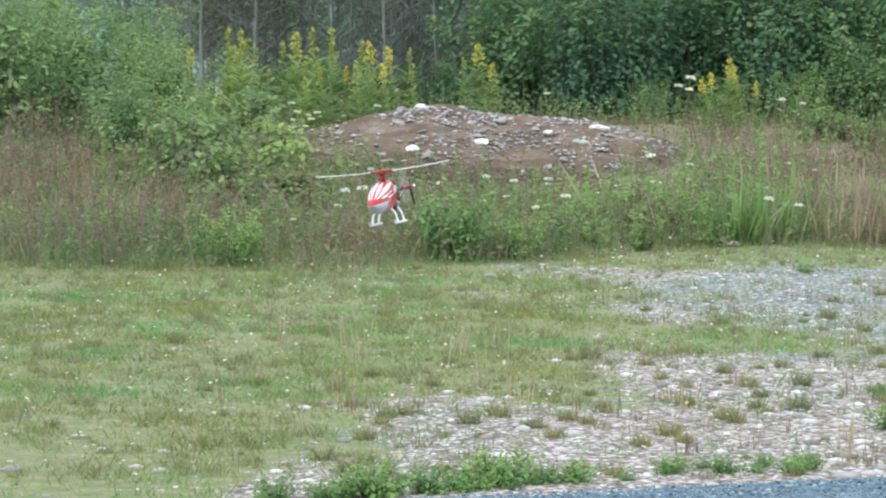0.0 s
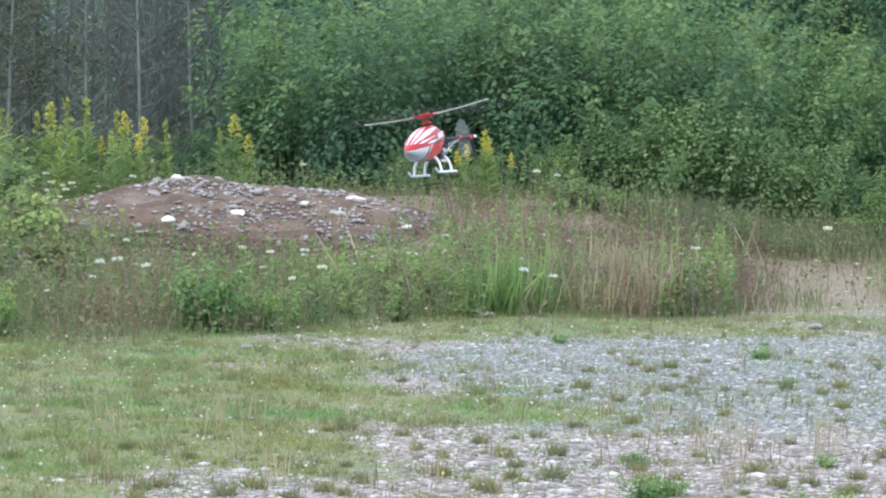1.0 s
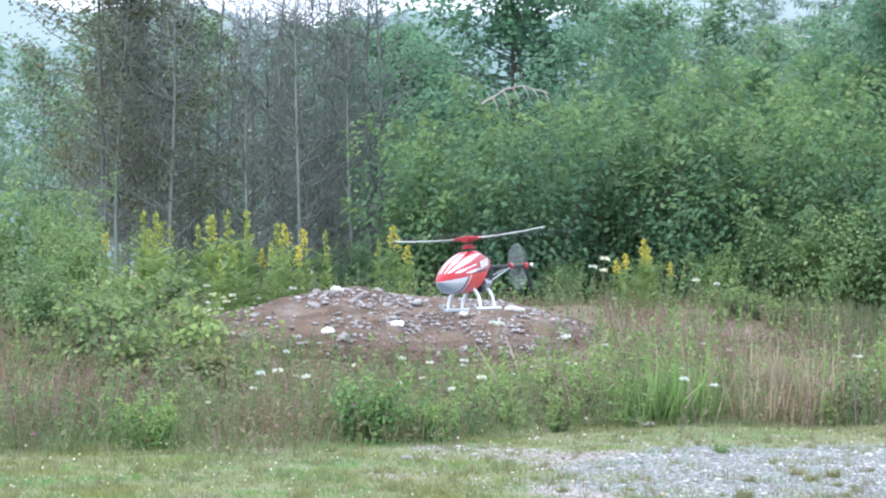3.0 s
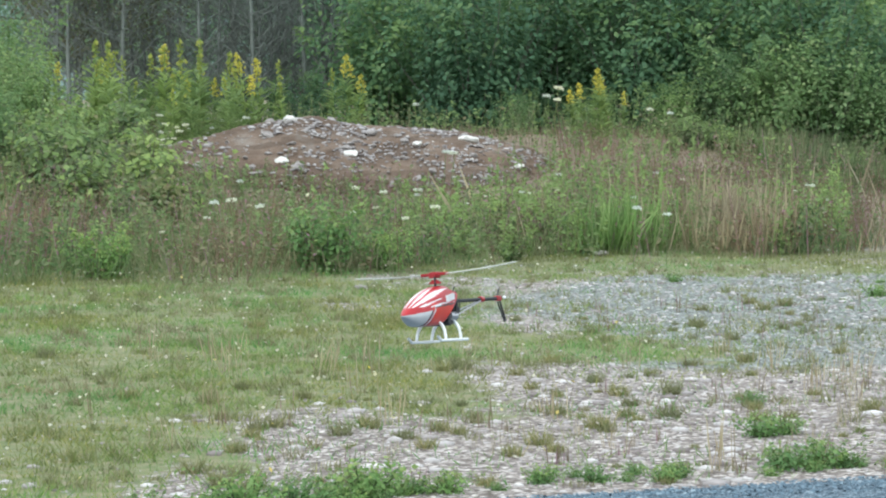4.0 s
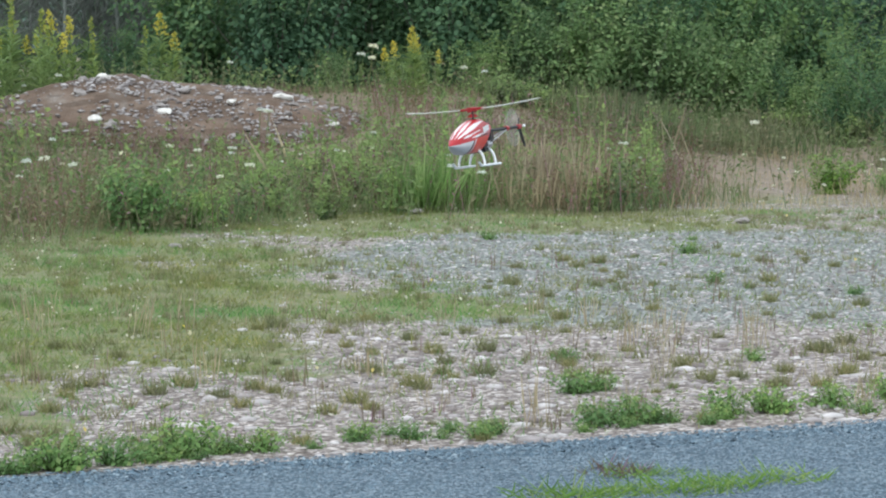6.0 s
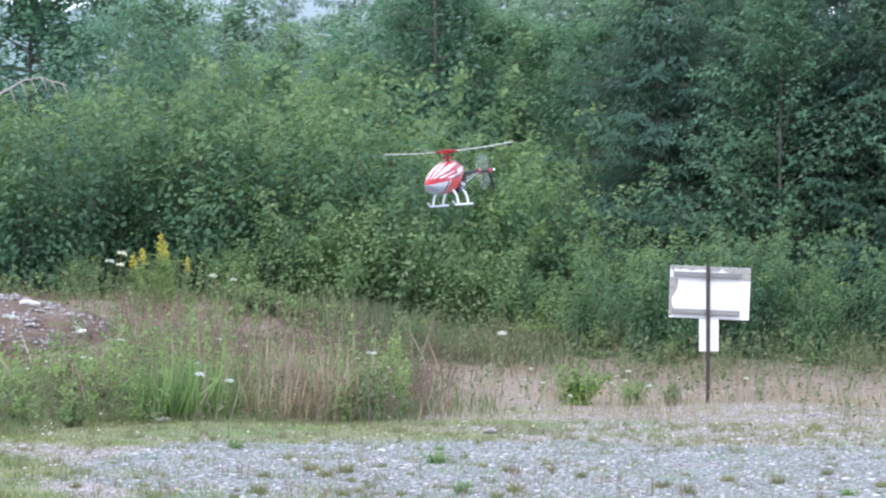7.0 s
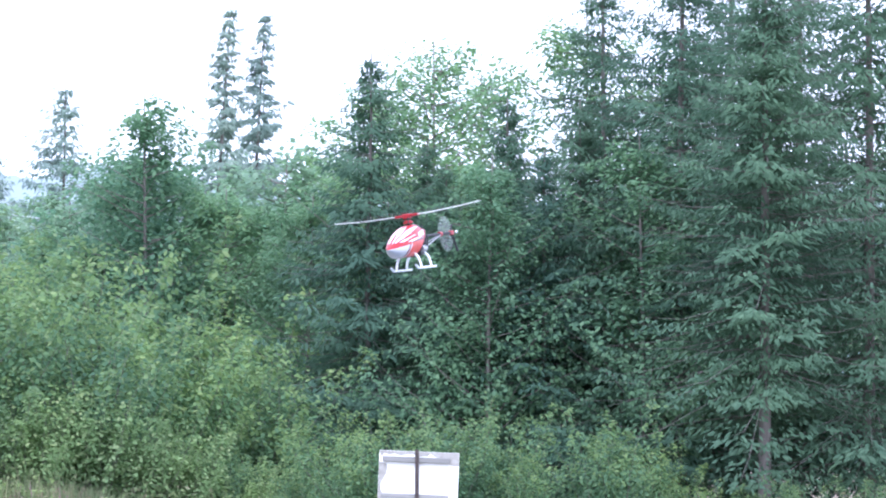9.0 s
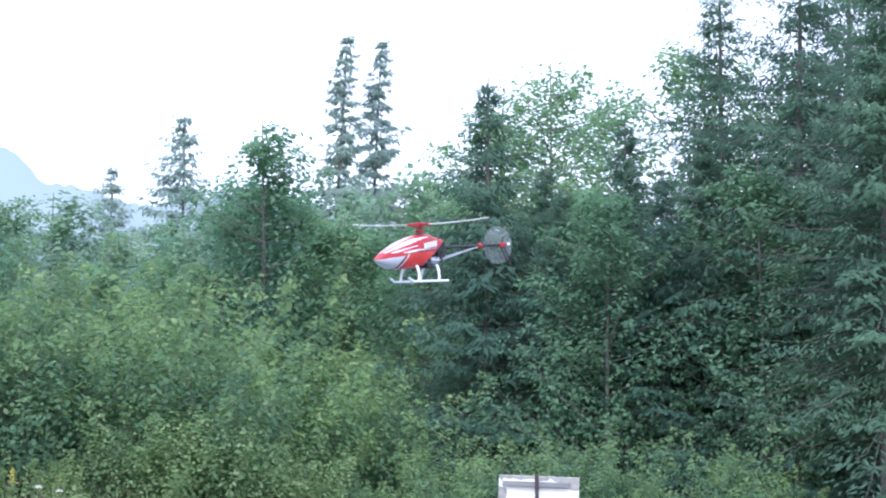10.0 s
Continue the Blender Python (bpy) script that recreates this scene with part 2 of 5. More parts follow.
def ground_material():
    m, t, bsdf, _ = node_mat("gravelly_field")
    def mask(name):
        a = t.nodes.new("ShaderNodeAttribute")
        a.attribute_name = name
        return a.outputs["Fac"]
    def math_node(op, a, b):
        x = t.nodes.new("ShaderNodeMath")
        x.operation = op
        for i, v in enumerate((a, b)):
            if isinstance(v, (int, float)):
                x.inputs[i].default_value = v
            else:
                t.links.new(v, x.inputs[i])
        return x.outputs[0]
    stones = t.nodes.new("ShaderNodeTexVoronoi")
    stones.inputs["Scale"].default_value = 38
    c = t.nodes.new("ShaderNodeTexCoord")
    t.links.new(c.outputs["Object"], stones.inputs["Vector"])
    fine = noise_node(t, 7, 8, 0.75)
    cracks = ramp(t, stones.outputs["Distance"], [(0.35, (1.12, 1.12, 1.12)), (0.75, (0.45, 0.43, 0.41))])
    pale = ramp(t, stones.outputs["Color"], [(0.1, (0.13, 0.105, 0.09)), (0.5, (0.28, 0.245, 0.225)), (0.9, (0.68, 0.64, 0.61))])
    pale = mix(t, 0.65, pale, ramp(t, fine, [(0.3, (0.55, 0.52, 0.48)), (0.7, (1.15, 1.12, 1.1))]), "MULTIPLY")
    blue = ramp(t, stones.outputs["Color"], [(0.1, (0.085, 0.096, 0.085)), (0.5, (0.195, 0.213, 0.195)), (0.9, (0.47, 0.5, 0.47))])
    blue = mix(t, 0.6, blue, ramp(t, fine, [(0.3, (0.6, 0.6, 0.6)), (0.7, (1.15, 1.15, 1.15))]), "MULTIPLY")
    moss = ramp(t, noise_node(t, 9, 6, 0.7), [(0.25, (0.07, 0.1, 0.035)), (0.45, (0.145, 0.175, 0.07)), (0.6, (0.22, 0.2, 0.11)), (0.76, (0.36, 0.32, 0.24))])
    soil = ramp(t, noise_node(t, 7, 6, 0.7), [(0.3, (0.16, 0.13, 0.09)), (0.7, (0.33, 0.26, 0.2))])
    wob = math_node("SUBTRACT", noise_node(t, 2.3, 6, 0.65), 0.5)
    def edge(name, gain):
        v = math_node("ADD", mask(name), math_node("MULTIPLY", wob, gain))
        return ramp(t, v, [(0.42, (0, 0, 0)), (0.6, (1, 1, 1))])
    col = mix(t, edge("blue", 0.9), pale, blue)
    col = mix(t, 0.75, col, cracks, "MULTIPLY")
    col = mix(t, edge("grassy", 1.3), col, moss)
    col = mix(t, edge("soil", 0.8), col, soil)
    t.links.new(col, bsdf.inputs["Base Color"])
    bsdf.inputs["Roughness"].default_value = 0.95
    h = mix(t, 0.5, stones.outputs["Distance"], fine)
    bump(t, h, 0.7, 0.03, bsdf)
    return m


def road_material():
    m, t, bsdf, _ = node_mat("blue_grey_gravel_road")
    v = t.nodes.new("ShaderNodeTexVoronoi")
    v.inputs["Scale"].default_value = 92
    c = t.nodes.new("ShaderNodeTexCoord")
    t.links.new(c.outputs["Object"], v.inputs["Vector"])
    col = ramp(t, v.outputs["Color"], [(0.05, (0.025, 0.045, 0.07)), (0.5, (0.105, 0.172, 0.222)), (0.95, (0.36, 0.44, 0.51))])
    patches = ramp(t, noise_node(t, 1.1, 5), [(0.3, (0.85, 0.87, 0.9)), (0.7, (1.12, 1.1, 1.06))])
    col = mix(t, 0.9, col, patches, "MULTIPLY")
    t.links.new(col, bsdf.inputs["Base Color"])
    bsdf.inputs["Roughness"].default_value = 0.85
    bump(t, v.outputs["Distance"], 1.0, 0.02, bsdf)
    return m


def heap_material():
    m, t, bsdf, _ = node_mat("stony_brown_earth")
    a = ramp(t, noise_node(t, 2.2, 6, 0.7), [(0.35, (0.125, 0.082, 0.055)), (0.55, (0.18, 0.13, 0.095)), (0.75, (0.26, 0.23, 0.2))])
    v = t.nodes.new("ShaderNodeTexVoronoi")
    v.inputs["Scale"].default_value = 14
    b = ramp(t, v.outputs["Color"], [(0.2, (0.7, 0.68, 0.66)), (0.9, (1.3, 1.3, 1.3))])
    t.links.new(mix(t, 0.8, a, b, "MULTIPLY"), bsdf.inputs["Base Color"])
    bsdf.inputs["Roughness"].default_value = 0.95
    bump(t, noise_node(t, 18, 5, 0.7), 0.9, 0.06, bsdf)
    return m


def pebble_material(name="loose_pebble", k=1.0):
    m, t, bsdf, _ = node_mat(name)
    g = t.nodes.new("ShaderNodeNewGeometry")
    col = ramp(t, g.outputs["Random Per Island"], [(p, tuple(v * k for v in c)) for p, c in ((0, (0.2, 0.17, 0.16)), (0.4, (0.36, 0.33, 0.32)), (0.75, (0.5, 0.47, 0.46)), (1, (0.66, 0.63, 0.62)))])
    t.links.new(mix(t, 0.5, col, ramp(t, noise_node(t, 25, 4), [(0.3, (0.6, 0.6, 0.6)), (0.7, (1.2, 1.2, 1.2))]), "MULTIPLY"), bsdf.inputs["Base Color"])
    bsdf.inputs["Roughness"].default_value = 0.9
    return m


# ---------------------------------------------------------------- mesh tools
rng = np.random.default_rng(7)


def raw_mesh(name, v, f, mat, smooth=False):
    """A mesh from arrays of corners and of equal-sided faces."""
    me = bpy.data.meshes.new(name)
    v, f = np.asarray(v, np.float32), np.asarray(f, np.int32)
    me.vertices.add(len(v))
    me.vertices.foreach_set("co", v.ravel())
    me.loops.add(f.size)
    me.loops.foreach_set("vertex_index", f.ravel())
    me.polygons.add(len(f))
    me.polygons.foreach_set("loop_start", np.arange(0, f.size, f.shape[1], dtype=np.int32))
    if smooth:
        me.polygons.foreach_set("use_smooth", np.ones(len(f), bool))
    me.update(calc_edges=True)
    me.validate()
    for one in mat if isinstance(mat, (list, tuple)) else [mat]:
        me.materials.append(one)
    return me


def part(name, bm, material, parent, label=""):
    """Links a bmesh, or a finished mesh, as one mesh object under a thing or part."""
    if isinstance(bm, bmesh.types.BMesh):
        me = bpy.data.meshes.new(name)
        bm.to_mesh(me)
        bm.free()
        me.materials.append(material)
    else:
        me = bm
    ob = new(name, me)
    ob.parent = parent
    return tagged(ob, label)


def turn_z(a):
    c, s, z, o = np.cos(a), np.sin(a), np.zeros_like(a), np.ones_like(a)
    return np.stack([np.stack([c, -s, z], 1), np.stack([s, c, z], 1), np.stack([z, z, o], 1)], 1)


def frames_of(way, spin):
    """Turns whose x axis lies along each way, rolled by spin."""
    x = way / (np.linalg.norm(way, axis=1, keepdims=True) + 1e-9)
    up = np.where(np.abs(x[:, 2:3]) > 0.95, [[1.0, 0, 0]], [[0, 0, 1.0]])
    y = np.cross(up, x)
    y /= np.linalg.norm(y, axis=1, keepdims=True)
    z = np.cross(x, y)
    c, s = np.cos(spin)[:, None], np.sin(spin)[:, None]
    return np.stack([x, y * c + z * s, z * c - y * s], 2)


def strew(tv, tf, at, rot, size):
    """Copies of a small shape at many places, as one set of arrays."""
    n, k = len(at), len(tv)
    v = np.einsum("nij,kj->nki", rot, tv) * np.reshape(size, (n, 1, -1)) + at[:, None]
    f = tf[None] + (np.arange(n) * k)[:, None, None]
    return v.reshape(-1, 3), f.reshape(-1, tf.shape[1])


LEAF_V = np.array([[0, 0, 0], [0.45, -0.3, 0.06], [1, 0, -0.05], [0.45, 0.3, 0.06]])
LEAF_F = np.array([[0, 1, 2, 3]])
BLADE_V = np.array([[0, -0.5, 0], [0, 0.5, 0], [0.5, 0.3, 0.12], [1, 0, 0.0]])
SPRAY_V = np.array([[0, -0.07, 0], [0.5, -0.15, -0.03], [1, 0, -0.14], [0.5, 0.15, -0.03]])


def tubes(lines, sides=5):
    """Tapered round limbs: lines of (points, radii)."""
    vs, fs, base = [], [], 0
    ring = np.linspace(0, 2 * np.pi, sides, endpoint=False)
    for pts, rad in lines:
        pts = np.asarray(pts, float)
        way = np.gradient(pts, axis=0)
        fr = frames_of(way, np.zeros(len(pts)))
        r = np.asarray(rad, float)
        v = pts[:, None] + (fr[:, None, :, 1] * np.cos(ring)[None, :, None] + fr[:, None, :, 2] * np.sin(ring)[None, :, None]) * r[:, None, None]
        vs.append(v.reshape(-1, 3))
        i, j = np.meshgrid(np.arange(len(pts) - 1), np.arange(sides), indexing="ij")
        k = (j + 1) % sides
        f = np.stack([i * sides + j, i * sides + k, (i + 1) * sides + k, (i + 1) * sides + j], -1).reshape(-1, 4)
        fs.append(f + base)
        base += len(pts) * sides
    return np.concatenate(vs), np.concatenate(fs)


def polar(az, r):
    return r * math.sin(radians(az)), r * math.cos(radians(az))


def step(x, a, b):
    t = np.clip((np.asarray(x, float) - a) / (b - a), 0, 1)
    return t * t * (3 - 2 * t)


# ---------------------------------------------------------------- ground


def height(x, y):
    x, y = np.asarray(x, float), np.asarray(y, float)
    r, az = np.hypot(x, y), np.degrees(np.arctan2(x, y))
    front = (np.abs(az) < 75).astype(float)
    rise = 0.96 - 0.62 * step(az, 1.5, 8.5) + 0.25 * step(-az, 8, 14)
    z = rise * step(r, 29.8 - 3 * step(-az, 8, 11) + 2.7 * step(az, 5, 9), 40) * front
    z += 0.02 * np.sin(1.7 * x + 0.6 * y) * np.sin(0.9 * y - 0.4 * x) * step(r, 12, 16)
    z += 0.05 * np.sin(0.8 * x + 2) * np.sin(0.7 * y) * step(r, 24, 30)
    return z


# the far edge of the road: y = ROAD_Y + ROAD_SLOPE * x
ROAD_Y, ROAD_SLOPE = 10.97, 0.415


def road_side(x, y):
    """Metres beyond the far edge of the gravel road (negative on the road)."""
    return (y - ROAD_Y - ROAD_SLOPE * x) / math.hypot(1, ROAD_SLOPE)


def grassy(x, y):
    r, az = np.hypot(x, y), np.degrees(np.arctan2(x, y))
    az = az + 2.2 * np.sin(1.9 * x + 0.7 * y) * np.sin(1.1 * y)
    left = step(-az, -1.5, 3.5) * step(r + 0.8 * np.sin(2.1 * x + 1), 12.0, 14.6)
    left = np.maximum(left, step(-az, 2, 10) * step(r + 0.5 * np.sin(3.7 * x), 10.8, 12.8) * 0.8)
    left = np.maximum(left, step(-az, 5.5, 10) * step(r, 9.6, 11.2) * 0.8)
    strip = np.exp(-((r - 17.4 - 0.1 * az) / 1.2) ** 2) * step(-az, -7, -2) * 0.9
    back = step(r, 23.2, 25.5) * (0.75 - 0.3 * step(az, 5, 8))
    left = left * (1 - 0.75 * np.exp(-((r - 21.6) / 1.5) ** 2) * step(az, -4.5, -2.0))
    return np.clip(np.maximum(np.maximum(left, strip), back), 0, 1)


def build_ground():
    az = np.concatenate([np.linspace(-180, -16, 40, endpoint=False), np.linspace(-16, 26, 150, endpoint=False), np.linspace(26, 180, 40, endpoint=False)])
    rr = np.concatenate([[0.0005], np.linspace(0.5, 10, 8, endpoint=False), np.linspace(10, 45, 130, endpoint=False), np.geomspace(45, 3000, 24)])
    a, r = np.meshgrid(np.radians(az), rr)
    x, y = r * np.sin(a), r * np.cos(a)
    x[0], y[0] = 0.2, -0.15
    z = height(x, y)
    n, k = a.shape
    v = np.stack([x, y, z], -1).reshape(-1, 3)
    i, j = np.meshgrid(np.arange(n - 1), np.arange(k), indexing="ij")
    jn = (j + 1) % k
    f = np.stack([i * k + j, (i + 1) * k + j, (i + 1) * k + jn, i * k + jn], -1).reshape(-1, 4)
    me = raw_mesh("ground", v, f, ground_material(), True)
    r1, az1 = np.hypot(v[:, 0], v[:, 1]), np.degrees(np.arctan2(v[:, 0], v[:, 1]))
    masks = {
        "grassy": np.where(np.abs(az1) < 45, grassy(v[:, 0], v[:, 1]), 0.4),
        "blue": np.clip(step(r1, 14.5, 18) * step(az1, -1.5, 2.5) * (1 - step(r1, 23.5, 26)) + 0.8 * np.exp(-((r1 - 21) / 1.3) ** 2) * step(az1, -4, -1), 0, 1),
        "soil": step(r1, 28, 32) * (1 - 0.4 * step(az1, 5, 8) * (1 - step(r1, 35.5, 37.5))),
    }
    for key, values in masks.items():
        at = me.attributes.new(key, "FLOAT", "POINT")
        at.data.foreach_set("value", values.astype(np.float32))
    ob = new("ground", me)
    tagged(ob, "gravelly field with thin mossy grass and bare stony patches", "ground", kind="structure")
    # the gravel road on which the viewer stands
    u = np.linspace(-60, 60, 241)
    w = np.linspace(-7, 0, 15)
    uu, ww = np.meshgrid(u, w)
    c, s = math.cos(math.atan(ROAD_SLOPE)), math.sin(math.atan(ROAD_SLOPE))
    wob = 0.06 * np.sin(uu * 2.3) + 0.04 * np.sin(uu * 5.1 + 1) + 0.03 * np.sin(uu * 11.3)
    ww = ww + np.where(ww > -0.2, wob, 0)
    x, y = uu * c - ww * s, ROAD_Y + uu * s + ww * c
    zz = 0.035 - 0.03 * step(ww, -0.5, 0.05) + 0 * x
    k = len(u)
    i, j = np.meshgrid(np.arange(len(w) - 1), np.arange(k - 1), indexing="ij")
    f = np.stack([i * k + j, i * k + j + 1, (i + 1) * k + j + 1, (i + 1) * k + j], -1).reshape(-1, 4)
    road = new("road", raw_mesh("road", np.stack([x, y, zz], -1).reshape(-1, 3), f, road_material(), True))
    tagged(road, "blue-grey crushed gravel road beside the field", "road", kind="structure")


build_ground()

# ---------------------------------------------------------------- plants as scattered blades


def blades_mesh(name, x, y, z, length, width, lean, mat, bend=0.3):
    n = len(x)
    a = rng.uniform(0, 2 * np.pi, n)
    way = np.stack([np.cos(a) * lean, np.sin(a) * lean, np.ones(n)], 1)
    rot = frames_of(way, rng.uniform(0, 6.28, n))
    tv = BLADE_V.copy()
    at = np.stack([x, y, z], 1)
    size = np.stack([length, width, length * bend], 1)
    v = np.einsum("nij,nkj->nki", rot, tv[None] * size[:, None]) + at[:, None]
    f = np.array([[0, 1, 2], [0, 2, 3], [1, 3, 2]])[:2]
    f = f[None] + (np.arange(n) * 4)[:, None, None]
    return raw_mesh(name, v.reshape(-1, 3), f.reshape(-1, 3), mat)


def polar_scatter(n, r0, r1, a0, a1):
    r = np.sqrt(rng.uniform(r0 * r0, r1 * r1, n))
    a = np.radians(rng.uniform(a0, a1, n))
    return r * np.sin(a), r * np.cos(a), r, np.degrees(a)


def lumps(x, y, s):
    return 0.5 + 0.25 * (np.sin(s * x * 1.3 + 1.1 * np.sin(s * y)) + np.sin(s * y * 1.7 + 1.3 * np.sin(s * x * 0.7 + 2)))


def build_field_grass():
    x, y, r, az = polar_scatter(560000, 10.5, 28, -15.5, 21)
    g = grassy(x, y) * 0.75 + 0.1
    keep = (rng.random(len(x)) < g * (0.02 + 0.7 * lumps(x, y, 4.0) ** 1.6 + 0.25 * lumps(x, y, 11.0)) * (1 - 0.45 * step(r, 21, 24))) & (road_side(x, y) > 0.15)
    x, y, r = x[keep], y[keep], r[keep]
    n = len(x)
    length = rng.uniform(0.02, 0.06, n) * (0.6 + lumps(x, y, 2.2))
    me = blades_mesh("field_grass", x, y, height(x, y), length, rng.uniform(0.003, 0.007, n), rng.uniform(0.2, 1.6, n), M["field_grass"])
    tagged(new("field_grass", me), "short yellowish-green grass growing thinly over stony ground", "grass", kind="stuff")


build_field_grass()


def build_field_clumps():
    """Denser little cushions and seed heads that give the field its mottled look."""
    x, y, r, az = polar_scatter(5200, 11.3, 27.5, -15.5, 21)
    keep = (rng.random(len(x)) < 0.12 + 0.6 * grassy(x, y)) & (road_side(x, y) > 0.25)
    cx, cy = x[keep], y[keep]
    per = 28
    i = np.repeat(np.arange(len(cx)), per)
    a, d = rng.uniform(0, 6.28, len(i)), np.sqrt(rng.random(len(i))) * rng.uniform(0.03, 0.11, len(cx))[i]
    px, py = cx[i] + d * np.cos(a), cy[i] + d * np.sin(a)
    tall = rng.uniform(0.03, 0.1, len(cx))[i] * rng.uniform(0.4, 1.1, len(i))
    me = blades_mesh("field_cushions", px, py, height(px, py), tall, rng.uniform(0.003, 0.007, len(i)), rng.uniform(0.1, 1.2, len(i)), M["cushion"])
    tagged(new("field_cushions", me), "mottled green and brownish grass cushions on the field", "grass", kind="stuff")
    x, y, r, az = polar_scatter(3600, 11.3, 27, -15.5, 20)
    keep = (rng.random(len(x)) < 0.2 + 0.5 * grassy(x, y)) & (road_side(x, y) > 0.25)
    x, y = x[keep], y[keep]
    n = len(x)
    v, f = strew(LEAF_V * [1, 1.5, 1], LEAF_F, np.stack([x, y, height(x, y) + rng.uniform(0.03, 0.12, n)], 1), frames_of(rng.normal(0, 1, (n, 3)), np.zeros(n)), rng.uniform(0.014, 0.03, n)[:, None])
    tagged(new("field_flowers", raw_mesh("field_flowers", v, f, M["speck"])), "tiny pale seed heads and flowers in the grass", "wild flowers", kind="stuff")


build_field_clumps()

# ---------------------------------------------------------------- trees


def branchy_crown(mats, height_m, radius, branches, leaves, leaf, spread, low, from_ground, seed, tip=0.78):
    """Leaves strung along many rising branches, so that tips stand out and gaps stay between them. Returns the crown and its limbs."""
    g = np.random.default_rng(seed)
    ats, ways, young, lines = [], [], [], []
    for k in range(branches):
        a = g.uniform(0, 2 * np.pi)
        if from_ground:
            base = np.array([math.cos(a), math.sin(a), 0]) * g.uniform(0, 0.25) * radius
            L = height_m * g.uniform(0.5, 1.05)
            lean = min(0.85, abs(g.normal(0, 0.5))) * radius / height_m
            end = base + np.array([math.cos(a) * lean * L * 1.5, math.sin(a) * lean * L * 1.5, L])
        else:
            h = low + (0.97 - low) * (k + g.random()) / branches
            up = (h - low) / (1 - low)
            prof = (1.04 - up) ** 0.55 * min(1.0, 0.65 + 1.2 * up)
            base = np.array([0.0, 0.0, h * height_m * 0.93])
            L = radius * prof * g.uniform(0.45, 1.2)
            end = base + np.array([math.cos(a) * L, math.sin(a) * L, L * g.uniform(0.1, 0.6) + 0.08 * height_m * (1 - up)])
        s = np.linspace(0, 1, 5)[:, None]
        bow = np.array([0, 0, 0.1 * L]) * (s * (1 - s)) * (-2 if not from_ground else 0.6)
        pts = base + (end - base) * s + bow + g.normal(0, 0.03 * L, (5, 3)) * s
        lines.append((pts, np.linspace(0.006 + 0.0012 * height_m, 0.002, 5)))
        n = int(leaves * g.uniform(0.6, 1.3))
        t = g.uniform(0.08 if from_ground else 0.2, 1.04, n)
        p = np.stack([np.interp(t, s[:, 0], pts[:, i]) for i in range(3)], 1)
        wide = spread * (1.15 - 0.8 * t) * (1.0 if from_ground else 1.1 - 0.4 * up)
        clump = g.integers(0, 9, n)
        shift = g.normal(0, 1, (9, 3))[clump] * [1, 1, 0.6]
        p = p + (shift * 0.75 + g.normal(0, 0.5, (n, 3))) * wide[:, None]
        p[:, 2] = np.maximum(p[:, 2], 0.04)
        out = p - np.array([0, 0, height_m * 0.4])
        out /= np.linalg.norm(out, axis=1, keepdims=True) + 1e-6
        ats.append(p)
        knot = shift / (np.linalg.norm(shift, axis=1, keepdims=True) + 1e-6)
        ways.append(out * 0.35 + knot * 0.4 + g.normal(0, 0.32, (n, 3)) + [0, 0, 0.55])
        young.append(t > tip + g.uniform(-0.1, 0.25, n))
    at, way, fresh = np.concatenate(ats), np.concatenate(ways), np.concatenate(young)
    # each leaf turns its face outwards and up to the light
    face = frames_of(way, g.uniform(0, 6.28, len(at)))[:, :, [1, 2, 0]]
    v, f = strew(LEAF_V, LEAF_F, at, face, (leaf * g.uniform(0.5, 1.2, len(at)))[:, None])
    me = raw_mesh("crown", v, f, mats)
    if len(mats) > 1:
        me.polygons.foreach_set("material_index", fresh.astype(np.int32))
    return me, lines


def leafy_tree(kind, mats, bark, height_m, radius, branches, leaves, leaf, spread, label="", category="tree", group="", seed=1, low=0.15, from_ground=False, r0=0.06):
    root = new(kind)
    crown, lines = branchy_crown(mats, height_m, radius, branches, leaves, leaf, spread, low, from_ground, seed)
    if not from_ground:
        q = np.linspace(0, 1, 8)
        lines.append((np.stack([0.04 * np.sin(q * 5 + seed), 0.04 * np.cos(q * 4 + seed), -0.15 + q * (height_m * 0.97 + 0.15)], 1), np.linspace(r0, 0.01, 8)))
    part("trunk", raw_mesh("trunk", *tubes(lines, 3 if from_ground else 4), bark, True), None, root)
    part("crown", crown, None, root)
    return tagged(root, label, category, group)


